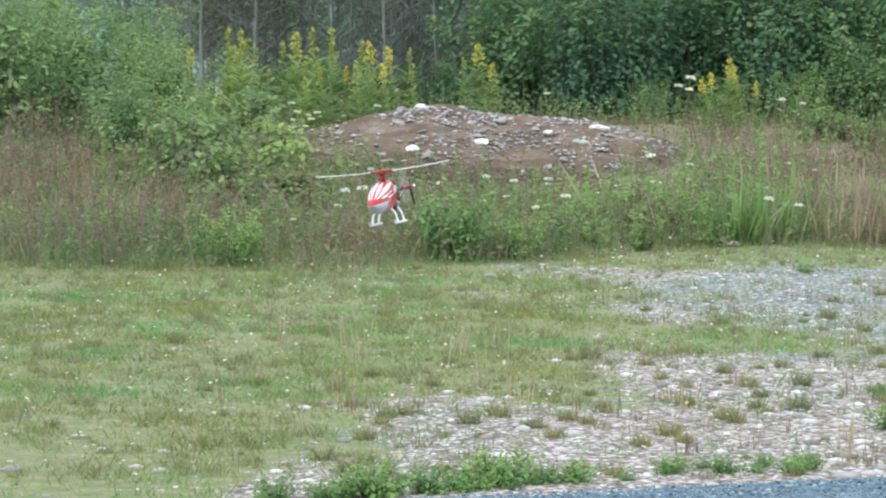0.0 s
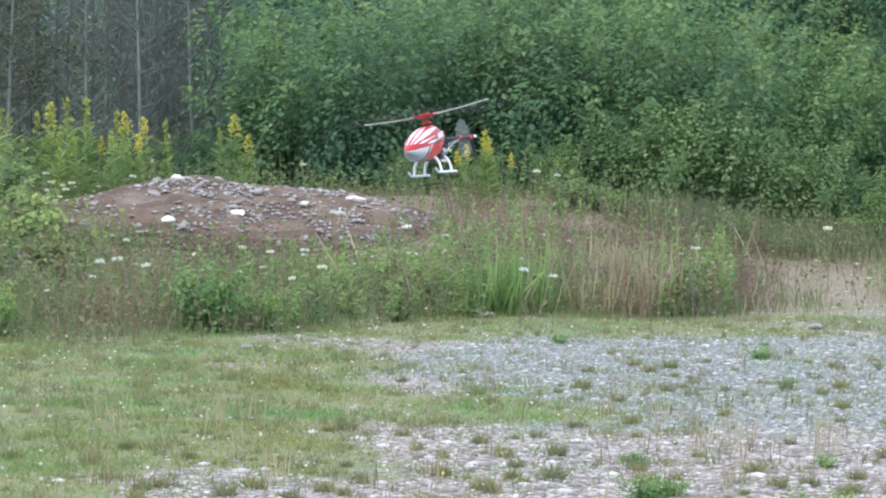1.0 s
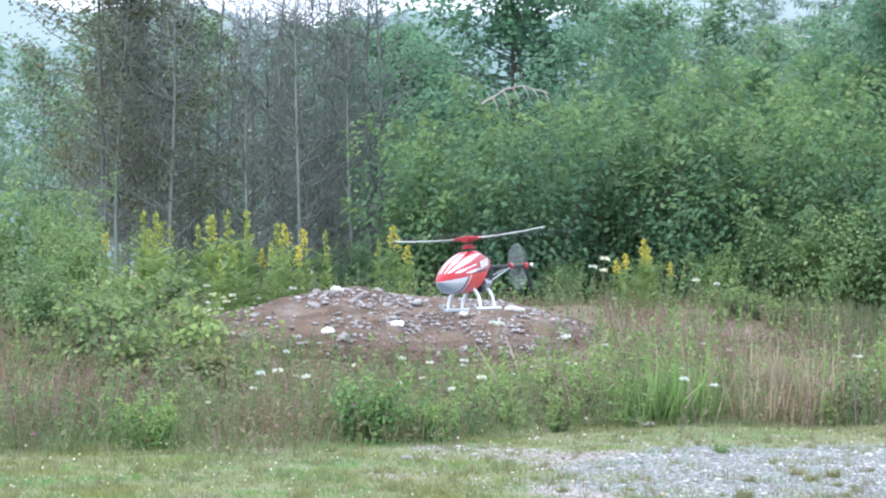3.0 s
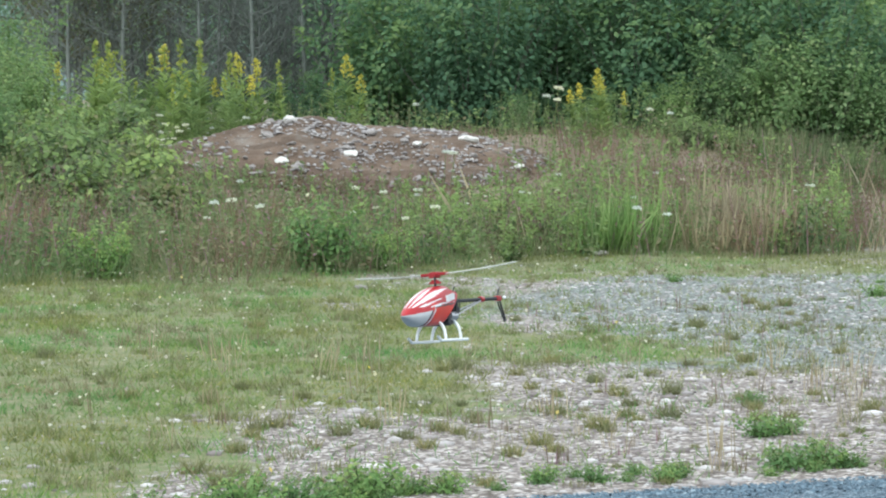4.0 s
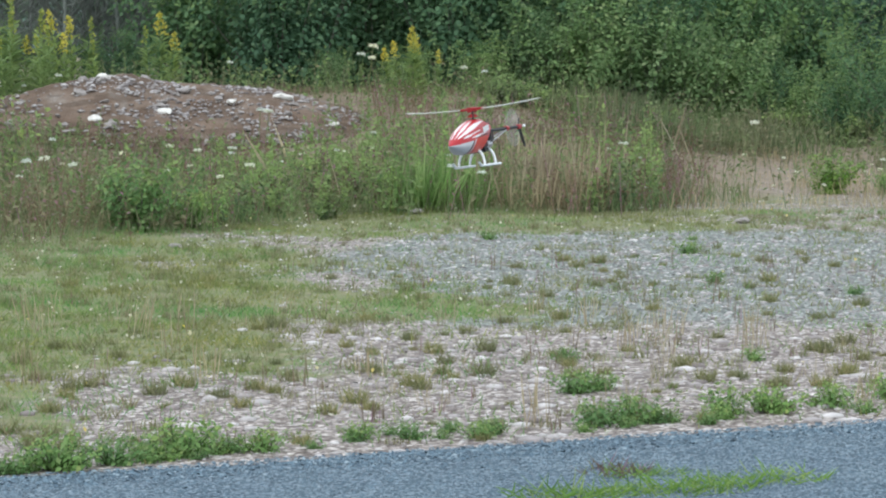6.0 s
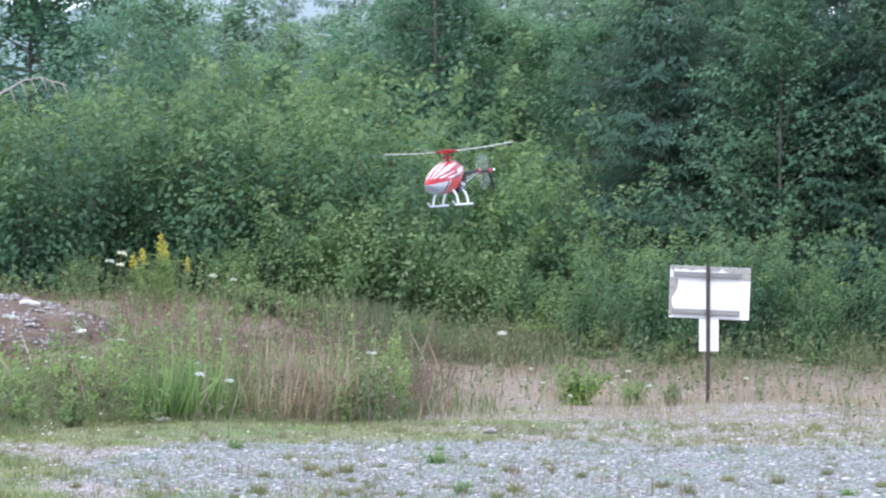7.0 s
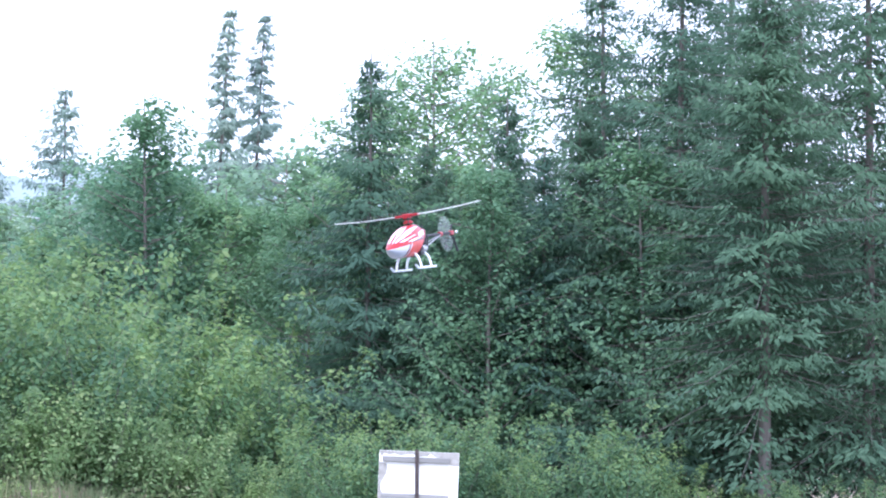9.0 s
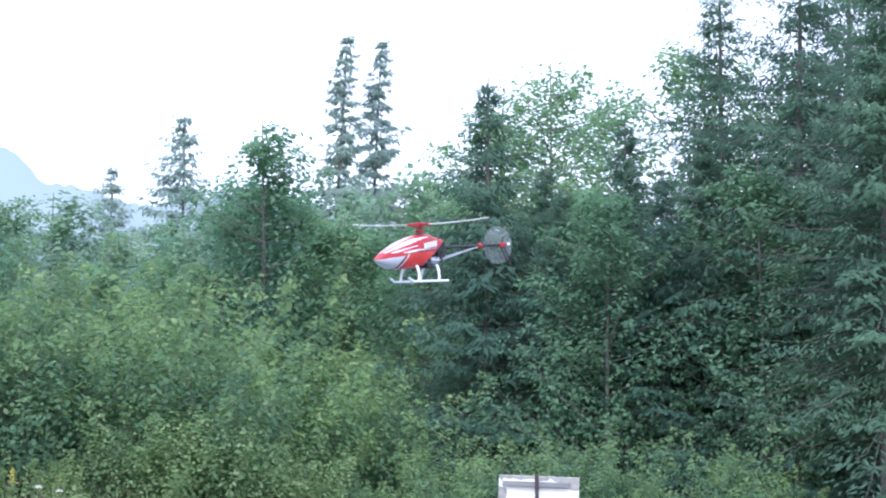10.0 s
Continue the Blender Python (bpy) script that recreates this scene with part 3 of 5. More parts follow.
def spruce(kind, mat, height_m, radius, whorls, sprays, label, seed, bare=0.0, gaps=0.0, lean=0.0, droop=0.28, spray=1.0, group="spruces at the wood edge"):
    g = np.random.default_rng(seed)
    root = new(kind)
    q = np.linspace(0, 1, 9)
    trunk = np.stack([lean * q ** 2 * height_m + 0.02 * np.sin(q * 9), 0.02 * np.cos(q * 7) * q, q * height_m], 1)
    trunk[0, 2] = -0.2
    r0 = 0.009 * height_m + 0.015
    lines = [(trunk, np.linspace(r0, 0.012, 9))]
    ats, ways, sizes, faces = [], [], [], []
    for h in np.linspace(bare + 0.02, 0.985, whorls):
        width = radius * (1 - h) ** 0.82 * g.uniform(0.75, 1.2) + 0.09
        for k in range(int(g.integers(6, 10))):
            if g.random() < gaps:
                continue
            a = g.uniform(0, 2 * np.pi)
            L = width * g.uniform(0.55, 1.12)
            s = np.linspace(0, 1, 4)
            hb = min(0.985, h + g.normal(0, 0.8 / whorls))
            base = np.array([np.interp(hb * height_m, trunk[:, 2], trunk[:, i]) for i in range(3)])
            rise = 0.25 * h - droop * (1 - h)
            pts = base + np.stack([np.cos(a) * L * s, np.sin(a) * L * s, L * ((rise + g.normal(0, 0.12)) * s - 0.22 * s * s + 0.2 * s ** 4)], 1)
            lines.append((pts, np.linspace(0.004 + 0.007 * (1 - h), 0.002, 4)))
            m = max(6, int(sprays * (0.25 + L / radius)))
            t = g.uniform(0.03, 1.0, m) ** (1.25 if bare > 0.15 and gaps < 0.1 else 0.8)
            p = np.stack([np.interp(t, s, pts[:, i]) for i in range(3)], 1)
            side = g.choice([-1.0, 1.0], m)
            wing = 0.34 * L * (1.15 - t) * g.random(m)
            perp = np.array([-np.sin(a), np.cos(a), 0])
            along = np.array([np.cos(a), np.sin(a), 0])
            p = p + perp * (side * wing)[:, None] - np.array([0, 0, 1]) * (wing * 0.35 + g.uniform(0, 0.09, m))[:, None]
            way = along * 0.8 + perp * (side * 0.7)[:, None] + g.normal(0, 0.25, (m, 3)) + np.array([0, 0, -0.3])
            faces.append(along * 0.55 + np.array([0, 0, 0.7]) + g.normal(0, 0.2, (m, 3)))
            ats.append(p), ways.append(way), sizes.append(g.uniform(0.09, 0.21, m) * spray * (0.55 + 0.45 * min(1, 3 * (1 - h))))
    at, way, size = np.concatenate(ats), np.concatenate(ways), np.concatenate(sizes)
    up = np.concatenate(faces)
    up /= np.linalg.norm(up, axis=1, keepdims=True)
    way = way - up * np.sum(way * up, axis=1, keepdims=True)
    way /= np.linalg.norm(way, axis=1, keepdims=True) + 1e-6
    v, f = strew(SPRAY_V, LEAF_F, at, np.stack([way, np.cross(up, way), up], 2), size[:, None])
    stem, limbs = tubes(lines[:1], 8), tubes(lines[1:], 3)
    wood = np.concatenate([np.asarray(stem[0]), np.asarray(limbs[0])]), np.concatenate([np.asarray(stem[1]), np.asarray(limbs[1]) + len(stem[0])])
    part("trunk", raw_mesh("trunk", *wood, M["bark"], True), None, root)
    part("crown", raw_mesh("crown", v, f, mat), None, root)
    return tagged(root, label, "spruce", group)


def stand(ob, az, r, turn=0.0, scale=1.0, sink=0.05):
    x, y = polar(az, r)
    ob.matrix_basis = pose(x, y, float(height(x, y)) - sink, 0, 0, turn) @ Matrix.Diagonal((scale, scale, scale, 1))
    return ob


def again(ob, az, r, turn, scale=1.0, sink=0.05, label=""):
    x, y = polar(az, r)
    keep = tuple(ob.scale)
    ob.scale = (scale, scale, scale)
    c = copy_thing(ob, pose(x, y, float(height(x, y)) - sink, 0, 0, turn))
    ob.scale = keep
    return tagged(c, label)


def build_thicket():
    """The alder thicket along the back of the field."""
    text = "dense green alder bush at the edge of the wood"
    kinds = [leafy_tree("alder_bush", [M["alder"], M["alder_tip"]], M["bark"], 3.0, 1.6, 34, 280, 0.11, 0.29, text, "bush", "alder thicket", seed=s, from_ground=True) for s in (1, 2, 3, 6)]
    spots = [(-3.6, 42.5, 0.95), (-1.7, 41.5, 1.0), (0.1, 42, 1.05), (1.9, 41.4, 1.0), (3.6, 42, 1.02), (5.4, 41.4, 0.98), (7.1, 42, 1.0), (8.9, 42.5, 0.95),
             (-2.6, 45.5, 1.15), (-0.4, 45.8, 1.2), (1.6, 45.5, 1.2), (3.8, 45.8, 1.25), (6.0, 45.6, 1.2), (8.0, 46, 1.15), (5.0, 48.5, 1.35), (2.7, 48.5, 1.3)]
    for i, (az, r, s) in enumerate(spots):
        if i < 4:
            stand(kinds[i], az, r, i * 70, s)
        else:
            again(kinds[i % 4], az, r, i * 77 % 360, s * random.uniform(0.88, 1.14))
    low = [(9.6, 38.3, 0.6), (11.1, 37.6, 0.62), (12.7, 38, 0.66), (14.3, 37.6, 0.68), (16.0, 38, 0.62), (17.8, 38.6, 0.3), (19.6, 38.6, 0.32), (21.3, 38.6, 0.3), (8.2, 39.5, 0.62), (13.5, 40, 0.72), (16.9, 40, 0.45), (10.4, 40.3, 0.66)]
    for i, (az, r, s) in enumerate(low):
        again(kinds[i % 4], az, r, i * 53 % 360, s * 0.78 * random.uniform(0.6, 1.35), label="low leafy alder bush in front of dark spruces")
    # alder bushes in a lightened leaf colour that stands for less shade
    pale = leafy_tree("willow_bush", [M["bank_leaf"], M["alder_tip"]], M["bark"], 3.0, 1.9, 34, 195, 0.132, 0.3, "rounded alder bush before the thicket, pale green leaf colour lightened for less shade", "bush", "pale green bushes", seed=8, from_ground=True)
    stand(pale, -14.2, 36, 0, 0.78)
    foot = [(-0.8, 40.2, 0.24), (0.9, 40.4, 0.28), (2.4, 40.0, 0.34), (3.3, 40.3, 0.5), (4.4, 39.9, 0.56), (5.4, 40.1, 0.62), (6.5, 39.8, 0.6), (7.5, 39.6, 0.5), (8.7, 39.2, 0.4)]
    for i, (az, r, s) in enumerate(foot):
        again(pale, az, r, i * 119 % 360, s * random.uniform(0.85, 1.1))
    for i, (az, r) in enumerate(((-4.9, 43.5), (-5.6, 44.5), (-6.5, 45), (-7.4, 44.5), (-8.4, 45))):
        again(kinds[i % 4], az, r, i * 97 % 360, random.uniform(0.3, 0.38), label="low leafy bush under leafless saplings")
    left = [(-14.2, 36, 0.7), (-12.3, 36.5, 0.62), (-10.7, 36.5, 0.45), (-13.2, 39, 0.66), (-11.2, 39.5, 0.5), (-15.8, 37, 0.75), (-11.4, 33.5, 0.42), (-9.9, 34.5, 0.3), (-9.0, 36, 0.26)]
    for i, (az, r, s) in enumerate(left):
        if i:
            again(pale, az, r, i * 91 % 360, s)


build_thicket()


def build_woods():
    maple = leafy_tree("maple_tree", [M["maple"]], M["bark"], 7.3, 3.3, 104, 200, 0.15, 0.46, "broad-crowned maple tree rising behind the thicket", "tree", "trees behind the thicket", seed=11, low=0.06, r0=0.08)
    stand(maple, -1.85, 52, 20, 1.0)
    birch = leafy_tree("birch_tree", [M["birch"]], M["pale_bark"], 7.0, 2.5, 78, 165, 0.115, 0.4, "slender birch tree with a narrow green crown", "tree", "trees behind the thicket", seed=12, low=0.08, r0=0.07)
    stand(birch, 6.4, 52, 0, 1.14)
    again(birch, 0.95, 55, 100, 0.9)
    again(birch, 9.8, 50, 160, 0.86)
    again(birch, 8.1, 52, 260, 0.9)
    again(birch, 4.2, 56, 30, 0.78)
    again(birch, 7.3, 55, 310, 0.97)
    again(birch, 5.2, 53, 75, 0.72)
    again(birch, 3.2, 53, 215, 0.7)
    again(birch, 10.4, 54, 130, 1.0)
    again(birch, 11.4, 47, 15, 0.8)
    again(birch, 16.6, 43, 290, 0.9)
    again(birch, 12.9, 48, 320, 0.95)
    again(birch, 13.5, 43.0, 190, 0.86)
    again(maple, 9.4, 60, 140, 0.95)
    again(maple, 6.5, 55, 200, 1.0)
    again(maple, 13.4, 56, 240, 1.0)
    again(maple, -4.2, 60, 80, 0.85)
    mid = leafy_tree("birch_tree", [M["mid_haze_leaf"]], M["pale_bark"], 7.4, 3.1, 68, 84, 0.195, 0.5, "birch tree behind the thicket, light haze in its leaf colour", "tree", "trees behind the thicket", seed=17, low=0.1, r0=0.07)
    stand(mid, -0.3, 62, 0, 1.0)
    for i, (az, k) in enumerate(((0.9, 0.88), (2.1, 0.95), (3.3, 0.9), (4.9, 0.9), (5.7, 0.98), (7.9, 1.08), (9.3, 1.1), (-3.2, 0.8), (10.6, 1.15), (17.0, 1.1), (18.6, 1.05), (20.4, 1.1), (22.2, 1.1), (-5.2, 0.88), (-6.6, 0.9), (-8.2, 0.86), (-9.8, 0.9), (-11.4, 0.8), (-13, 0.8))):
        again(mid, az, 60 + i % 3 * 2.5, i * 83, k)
    airy = leafy_tree("aspen_tree", [M["birch"]], M["pale_bark"], 9.2, 3.3, 84, 135, 0.12, 0.46, "tall airy aspen tree with sky showing through", "tree", "tall trees beside the spruces", seed=13, low=0.2, r0=0.08)
    stand(airy, 12.3, 50, 40, 1.0)
    again(airy, 15.4, 49, 140, 1.02)
    again(airy, 13.3, 53, 20, 0.98)
    again(airy, 17.4, 52, 250, 1.03)
    dark = spruce("spruce_tree", M["needle"], 7.4, 2.6, 54, 84, "dark green spruce tree with drooping boughs", 21, spray=0.85)
    stand(dark, 11.0, 45, 10, 1.04)
    again(dark, 12.6, 44, 100, 0.78)
    again(dark, 14.6, 43.5, 170, 0.8)
    again(airy, 11.3, 51, 200, 0.92)
    again(dark, 13.8, 47, 300, 0.98)
    again(dark, 13.5, 44, 200, 0.7)
    again(dark, 15.3, 44.5, 240, 0.92)
    again(dark, 16.2, 43.4, 40, 0.62)
    again(dark, 12.2, 46, 140, 0.86)
    big = spruce("spruce_tree", M["needle"], 10.8, 3.5, 66, 110, "tall dark spruce tree with dense layered boughs", 22, bare=0.08, spray=0.78)
    stand(big, 17.4, 44, 0, 1.0)
    again(big, 21.2, 43, 80, 1.05)
    again(big, 15.8, 46, 150, 0.92)
    again(big, 19.8, 47, 230, 1.1)
    again(big, 23.5, 45, 300, 1.05)
    again(big, 18.4, 49, 20, 1.12)
    pine = spruce("spruce_tree", M["needle"], 10.0, 3.1, 54, 130, "old spruce tree with a bare lower trunk and dead twigs", 23, bare=0.2, gaps=0.02, spray=0.75)
    stand(pine, 19.1, 41, 60, 1.0)
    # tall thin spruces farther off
    spire = spruce("spruce_tree", M["far_haze_needle"], 14.2, 2.9, 38, 100, "tall thin windswept spruce tree, haze in its needle colour", 24, bare=0.2, gaps=0.34, lean=0.03, spray=1.75, droop=0.12, group="hazy spruces")
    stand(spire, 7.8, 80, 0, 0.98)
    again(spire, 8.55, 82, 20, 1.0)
    hazy = spruce("spruce_tree", M["far_haze_needle"], 11.0, 3.9, 40, 80, "broad spruce tree far behind the bushes, haze in its needle colour", 25, bare=0.05, gaps=0.12, spray=1.7, group="hazy spruces")
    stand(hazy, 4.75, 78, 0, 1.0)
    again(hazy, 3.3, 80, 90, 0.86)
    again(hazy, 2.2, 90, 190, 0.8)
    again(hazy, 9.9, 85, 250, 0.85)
    far = leafy_tree("far_tree", [M["far_haze_leaf"]], M["bark"], 7.0, 3.0, 34, 62, 0.32, 0.5, "round-crowned tree in the distance, haze in its leaf colour", "tree", "distant trees", seed=14, low=0.03)
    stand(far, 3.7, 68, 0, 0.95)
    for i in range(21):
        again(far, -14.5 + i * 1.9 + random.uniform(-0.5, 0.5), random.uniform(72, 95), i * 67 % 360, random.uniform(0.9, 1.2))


build_woods()


def build_bare_trees():
    """Leafless grey saplings behind the heap."""
    def one(seed, tall):
        g = np.random.default_rng(seed)
        root = new("bare_tree")
        lines = []
        q = np.linspace(0, 1, 9)
        spine = np.stack([0.15 * np.sin(q * 4 + seed) * q, 0.15 * np.cos(q * 3 + seed) * q, q * tall], 1)
        spine[0, 2] = -0.2
        lines.append((spine, np.linspace(0.045, 0.008, 9)))
        for k in range(95):
            h = g.uniform(0.08, 0.97)
            b = np.array([np.interp(h * tall, spine[:, 2], spine[:, i]) for i in range(3)])
            a, L = g.uniform(0, 6.28), g.uniform(0.4, 1.1) * (1.15 - h) + 0.2
            d = np.array([math.cos(a), math.sin(a), g.uniform(0.3, 1.0)])
            e = b + d * L
            m = (b + e) / 2 + np.array([0, 0, -0.05])
            lines.append((np.array([b, m, e]), np.array([0.012, 0.009, 0.004])))
            for j in range(3):
                s = g.uniform(0.3, 0.95)
                p = b + (e - b) * s
                lines.append((np.array([p, p + g.normal(0, 0.16, 3) + np.array([0, 0, 0.14]), p + g.normal(0, 0.22, 3) + np.array([0, 0, 0.3])]), np.array([0.006, 0.004, 0.002])))
        part("trunk", raw_mesh("trunk", *tubes(lines[:1], 6), M["dead_bark"], True), None, root)
        part("twig_growth", raw_mesh("twig_growth", *tubes(lines[1:], 3), M["dead_bark"], True), None, root)["kind"] = "stuff"
        return tagged(root, "leafless grey sapling with fine bare twigs", "bare tree", "bare saplings behind the heap")
    kinds = [one(3, 6.3), one(4, 5.6), one(5, 6.0)]
    spots = [(-6.5, 46), (-5.6, 46.5), (-4.7, 45.5)]
    spots += [(-10.2 + 0.26 * i + random.uniform(-0.12, 0.12), random.uniform(44, 51)) for i in range(22)]
    for i, (az, r) in enumerate(spots):
        if i < 3:
            stand(kinds[i], az, r, i * 50, 1.0)
        else:
            again(kinds[i % 3], az, r, i * 83 % 360, random.uniform(0.7, 1.05))
    wither = leafy_tree("withered_tree", [M["dead_leaf"]], M["dead_bark"], 7.6, 1.9, 64, 110, 0.1, 0.34, "withered tree with sparse brownish leaves", "tree", "bare saplings behind the heap", seed=16, low=0.15, r0=0.06)
    stand(wither, -9.0, 45, 0, 0.95)
    again(wither, -10.2, 46, 120, 1.0)
    again(wither, -9.7, 48, 220, 1.0)


build_bare_trees()


def build_backdrop():
    g = np.random.default_rng(5)
    # two strips that glow by themselves; haze is painted in, paler on the farther
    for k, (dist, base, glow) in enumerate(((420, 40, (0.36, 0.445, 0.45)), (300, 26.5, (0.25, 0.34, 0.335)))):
        az = np.linspace(-60, 60, 2400)
        rough = np.convolve(g.normal(0, 1, len(az)), np.hanning(9) / 3, "same")
        top = base * (1 + 0.05 * np.sin(az * 0.31 + k * 2) + 0.03 * np.sin(az * 1.3 + k)) + 0.4 * rough + 0.3 * np.abs(np.sin(az * 9 + np.sin(az * 3.1)))
        if k == 0:
            top += 7.5 * np.exp(-np.abs((az - 0.85) / 0.85) ** 3.2) + 2.5 * np.exp(-((az - 2.6) / 0.9) ** 2)
        a = np.radians(az)
        lo = np.stack([dist * np.sin(a), dist * np.cos(a), np.full(len(a), -2.0)], 1)
        hi = np.stack([dist * np.sin(a), dist * np.cos(a), top], 1)
        v = np.concatenate([lo, hi])
        i = np.arange(len(a) - 1)
        f = np.stack([i, i + 1, i + 1 + len(a), i + len(a)], 1)
        m, t, bsdf, out = node_mat("glowing_haze_hill")
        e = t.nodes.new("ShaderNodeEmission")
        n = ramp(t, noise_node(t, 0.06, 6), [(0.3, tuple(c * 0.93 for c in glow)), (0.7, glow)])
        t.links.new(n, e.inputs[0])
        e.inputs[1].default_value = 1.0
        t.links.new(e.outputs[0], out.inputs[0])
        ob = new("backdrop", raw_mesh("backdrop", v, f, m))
        tagged(ob, "self-glowing outline of wooded hills, pale blue haze in its colour", "hills", kind="structure")


build_backdrop()

# ---------------------------------------------------------------- heap of earth and stones


def stone_mesh(name, seed, mat, rough=0.22):
    bm = bmesh.new()
    bmesh.ops.create_icosphere(bm, subdivisions=2, radius=0.5)
    for v in bm.verts:
        n = noise.noise(v.co * 2.2 + Vector((seed * 7.1, 0, 0)))
        v.co *= 1 + rough * n * 2
        v.co.z *= 0.66
    me = bpy.data.meshes.new(name)
    bm.to_mesh(me)
    bm.free()
    me.materials.append(mat)
    return me


HEAP = polar(-4.05, 36.0)


def heap_top(x, y):
    """Height of the heap's surface."""
    u, w = (x - HEAP[0]), (y - HEAP[1])
    ax = np.radians(-4.05)
    p, q = u * np.cos(ax) - w * np.sin(ax), u * np.sin(ax) + w * np.cos(ax)
    s = np.where(p < -0.6, (p + 0.5) / 2.5, (p + 0.5) / 3.05)
    d = np.sqrt(s * s + (q / 1.9) ** 2)
    bulk = np.clip(1 - d, 0, 1)
    z = 0.64 * bulk ** 0.62 * (1 - 0.08 * np.sin(p * 2.3 + 1) * bulk)
    return z * np.where(p > 0.8, 1 - 0.08 * (p - 0.8), 1)


def build_heap():
    n = 130
    u = np.linspace(-3.3, 2.9, n)
    w = np.linspace(-2.2, 2.2, 100)
    uu, ww = np.meshgrid(u, w)
    ax = radians(-4.05)
    x = HEAP[0] + uu * math.cos(ax) + ww * math.sin(ax)
    y = HEAP[1] - uu * math.sin(ax) + ww * math.cos(ax)
    z = heap_top(x, y)
    bumpy = np.array([noise.noise(Vector((a * 3.1, b * 3.1, 0.3))) * 0.06 + noise.noise(Vector((a * 9, b * 9, 2))) * 0.03 for a, b in zip(x.ravel(), y.ravel())]).reshape(x.shape)
    zz = height(x, y) + np.where(z > 0.01, z + bumpy, -0.15)
    i, j = np.meshgrid(np.arange(len(w) - 1), np.arange(n - 1), indexing="ij")
    f = np.stack([i * n + j, i * n + j + 1, (i + 1) * n + j + 1, (i + 1) * n + j], -1).reshape(-1, 4)
    root = new("earth_mound", raw_mesh("earth_mound", np.stack([x, y, zz], -1).reshape(-1, 3), f, heap_material(), True))
    tagged(root, "low mound of brown earth with pale stones bedded in it", "earth mound")
    stones = [stone_mesh("stone", s, M["rock"]) for s in range(4)] + [stone_mesh("stone", 9, M["white_rock"])]
    g = random.Random(4)
    def put(px, py, size, kind=None, lift=0.15):
        ob = new("stone", stones[g.randrange(4) if kind is None else kind])
        h = float(heap_top(np.array(px), np.array(py)))
        ob.parent = root
        ob.matrix_basis = pose(px, py, float(height(px, py)) + h + size * lift, g.uniform(-20, 20), g.uniform(-20, 20), g.uniform(0, 360)) @ Matrix.Diagonal((size * g.uniform(0.8, 1.5), size, size * g.uniform(0.7, 1.1), 1))
    k = 0
    while k < 285:
        a, b = g.uniform(-2.9, 2.7), g.uniform(-2.0, 0.5)
        px = HEAP[0] + a * math.cos(ax) + b * math.sin(ax)
        py = HEAP[1] - a * math.sin(ax) + b * math.cos(ax)
        h = float(heap_top(np.array(px), np.array(py)))
        if h < 0.02:
            continue
        if a < -1.0 and h < 0.45 and g.random() < 0.72:
            continue
        size = min(0.12, 0.028 * (1 / max(0.03, g.random())) ** 0.5)
        put(px, py, size * (1.1 if h > 0.45 else 1.0), 4 if g.random() < 0.035 else None)
        k += 1
    for az, r, s in ((-1.79, 35.9, 0.2), (-7.75, 34.6, 0.18), (-7.95, 34.3, 0.17), (-5.43, 35.9, 0.15), (-4.2, 34.9, 0.15), (-0.75, 35.3, 0.14), (-5.6, 34.6, 0.17)):
        x, y = polar(az, r)
        put(x, y, s, 4)
    # the small stones that cover the heap
    bm = bmesh.new()
    bmesh.ops.create_icosphere(bm, subdivisions=1, radius=0.5)
    tv = np.array([v.co[:] for v in bm.verts]) * [1, 1, 0.6]
    tf = np.array([[v.index for v in f.verts] for f in bm.faces])
    bm.free()
    q = rng.uniform([-3.2, -2.1], [2.9, 0.8], (9000, 2))
    px = HEAP[0] + q[:, 0] * math.cos(ax) + q[:, 1] * math.sin(ax)
    py = HEAP[1] - q[:, 0] * math.sin(ax) + q[:, 1] * math.cos(ax)
    h = heap_top(px, py)
    chance = np.where(q[:, 0] < -0.9, 0.2, 0.75) * lumps(px, py, 3.0) + 0.5 * (h > 0.5)
    keep = (h > 0.02) & (rng.random(len(h)) < chance)
    px, py, h = px[keep], py[keep], h[keep]
    n = len(px)
    size = 0.02 + 0.05 * rng.random(n) ** 2.5
    v, f = strew(tv, tf, np.stack([px, py, height(px, py) + h + 0.01], 1), turn_z(rng.uniform(0, 6.28, n)), size[:, None] * np.stack([rng.uniform(0.8, 1.7, n), np.ones(n), rng.uniform(0.7, 1.3, n)], 1))
    part("gravel", raw_mesh("gravel", v, f, pebble_material("earthy_pebble", 0.78)), None, root)["kind"] = "stuff"


build_heap()


def lone_stones():
    """Single pale stones lying on the field."""
    base = stone_mesh("stone", 21, M["rock"])
    for az, r, s, m in ((1.43, 27.6, 0.22, None), (10.6, 14.8, 0.075, None), (10.3, 14.9, 0.05, None), (0.9, 27.0, 0.12, None), (-4.0, 23.0, 0.08, None), (7.6, 25.6, 0.12, None)):
        x, y = polar(az, r)
        ob = new("field_stone", base)
        ob.matrix_basis = pose(x, y, float(height(x, y)) + s * 0.18, 0, 0, r * 40) @ Matrix.Diagonal((s * 1.35, s, s * 0.8, 1))
        tagged(ob, "pale rounded stone lying in the grass", "stone", "loose field stones")


lone_stones()


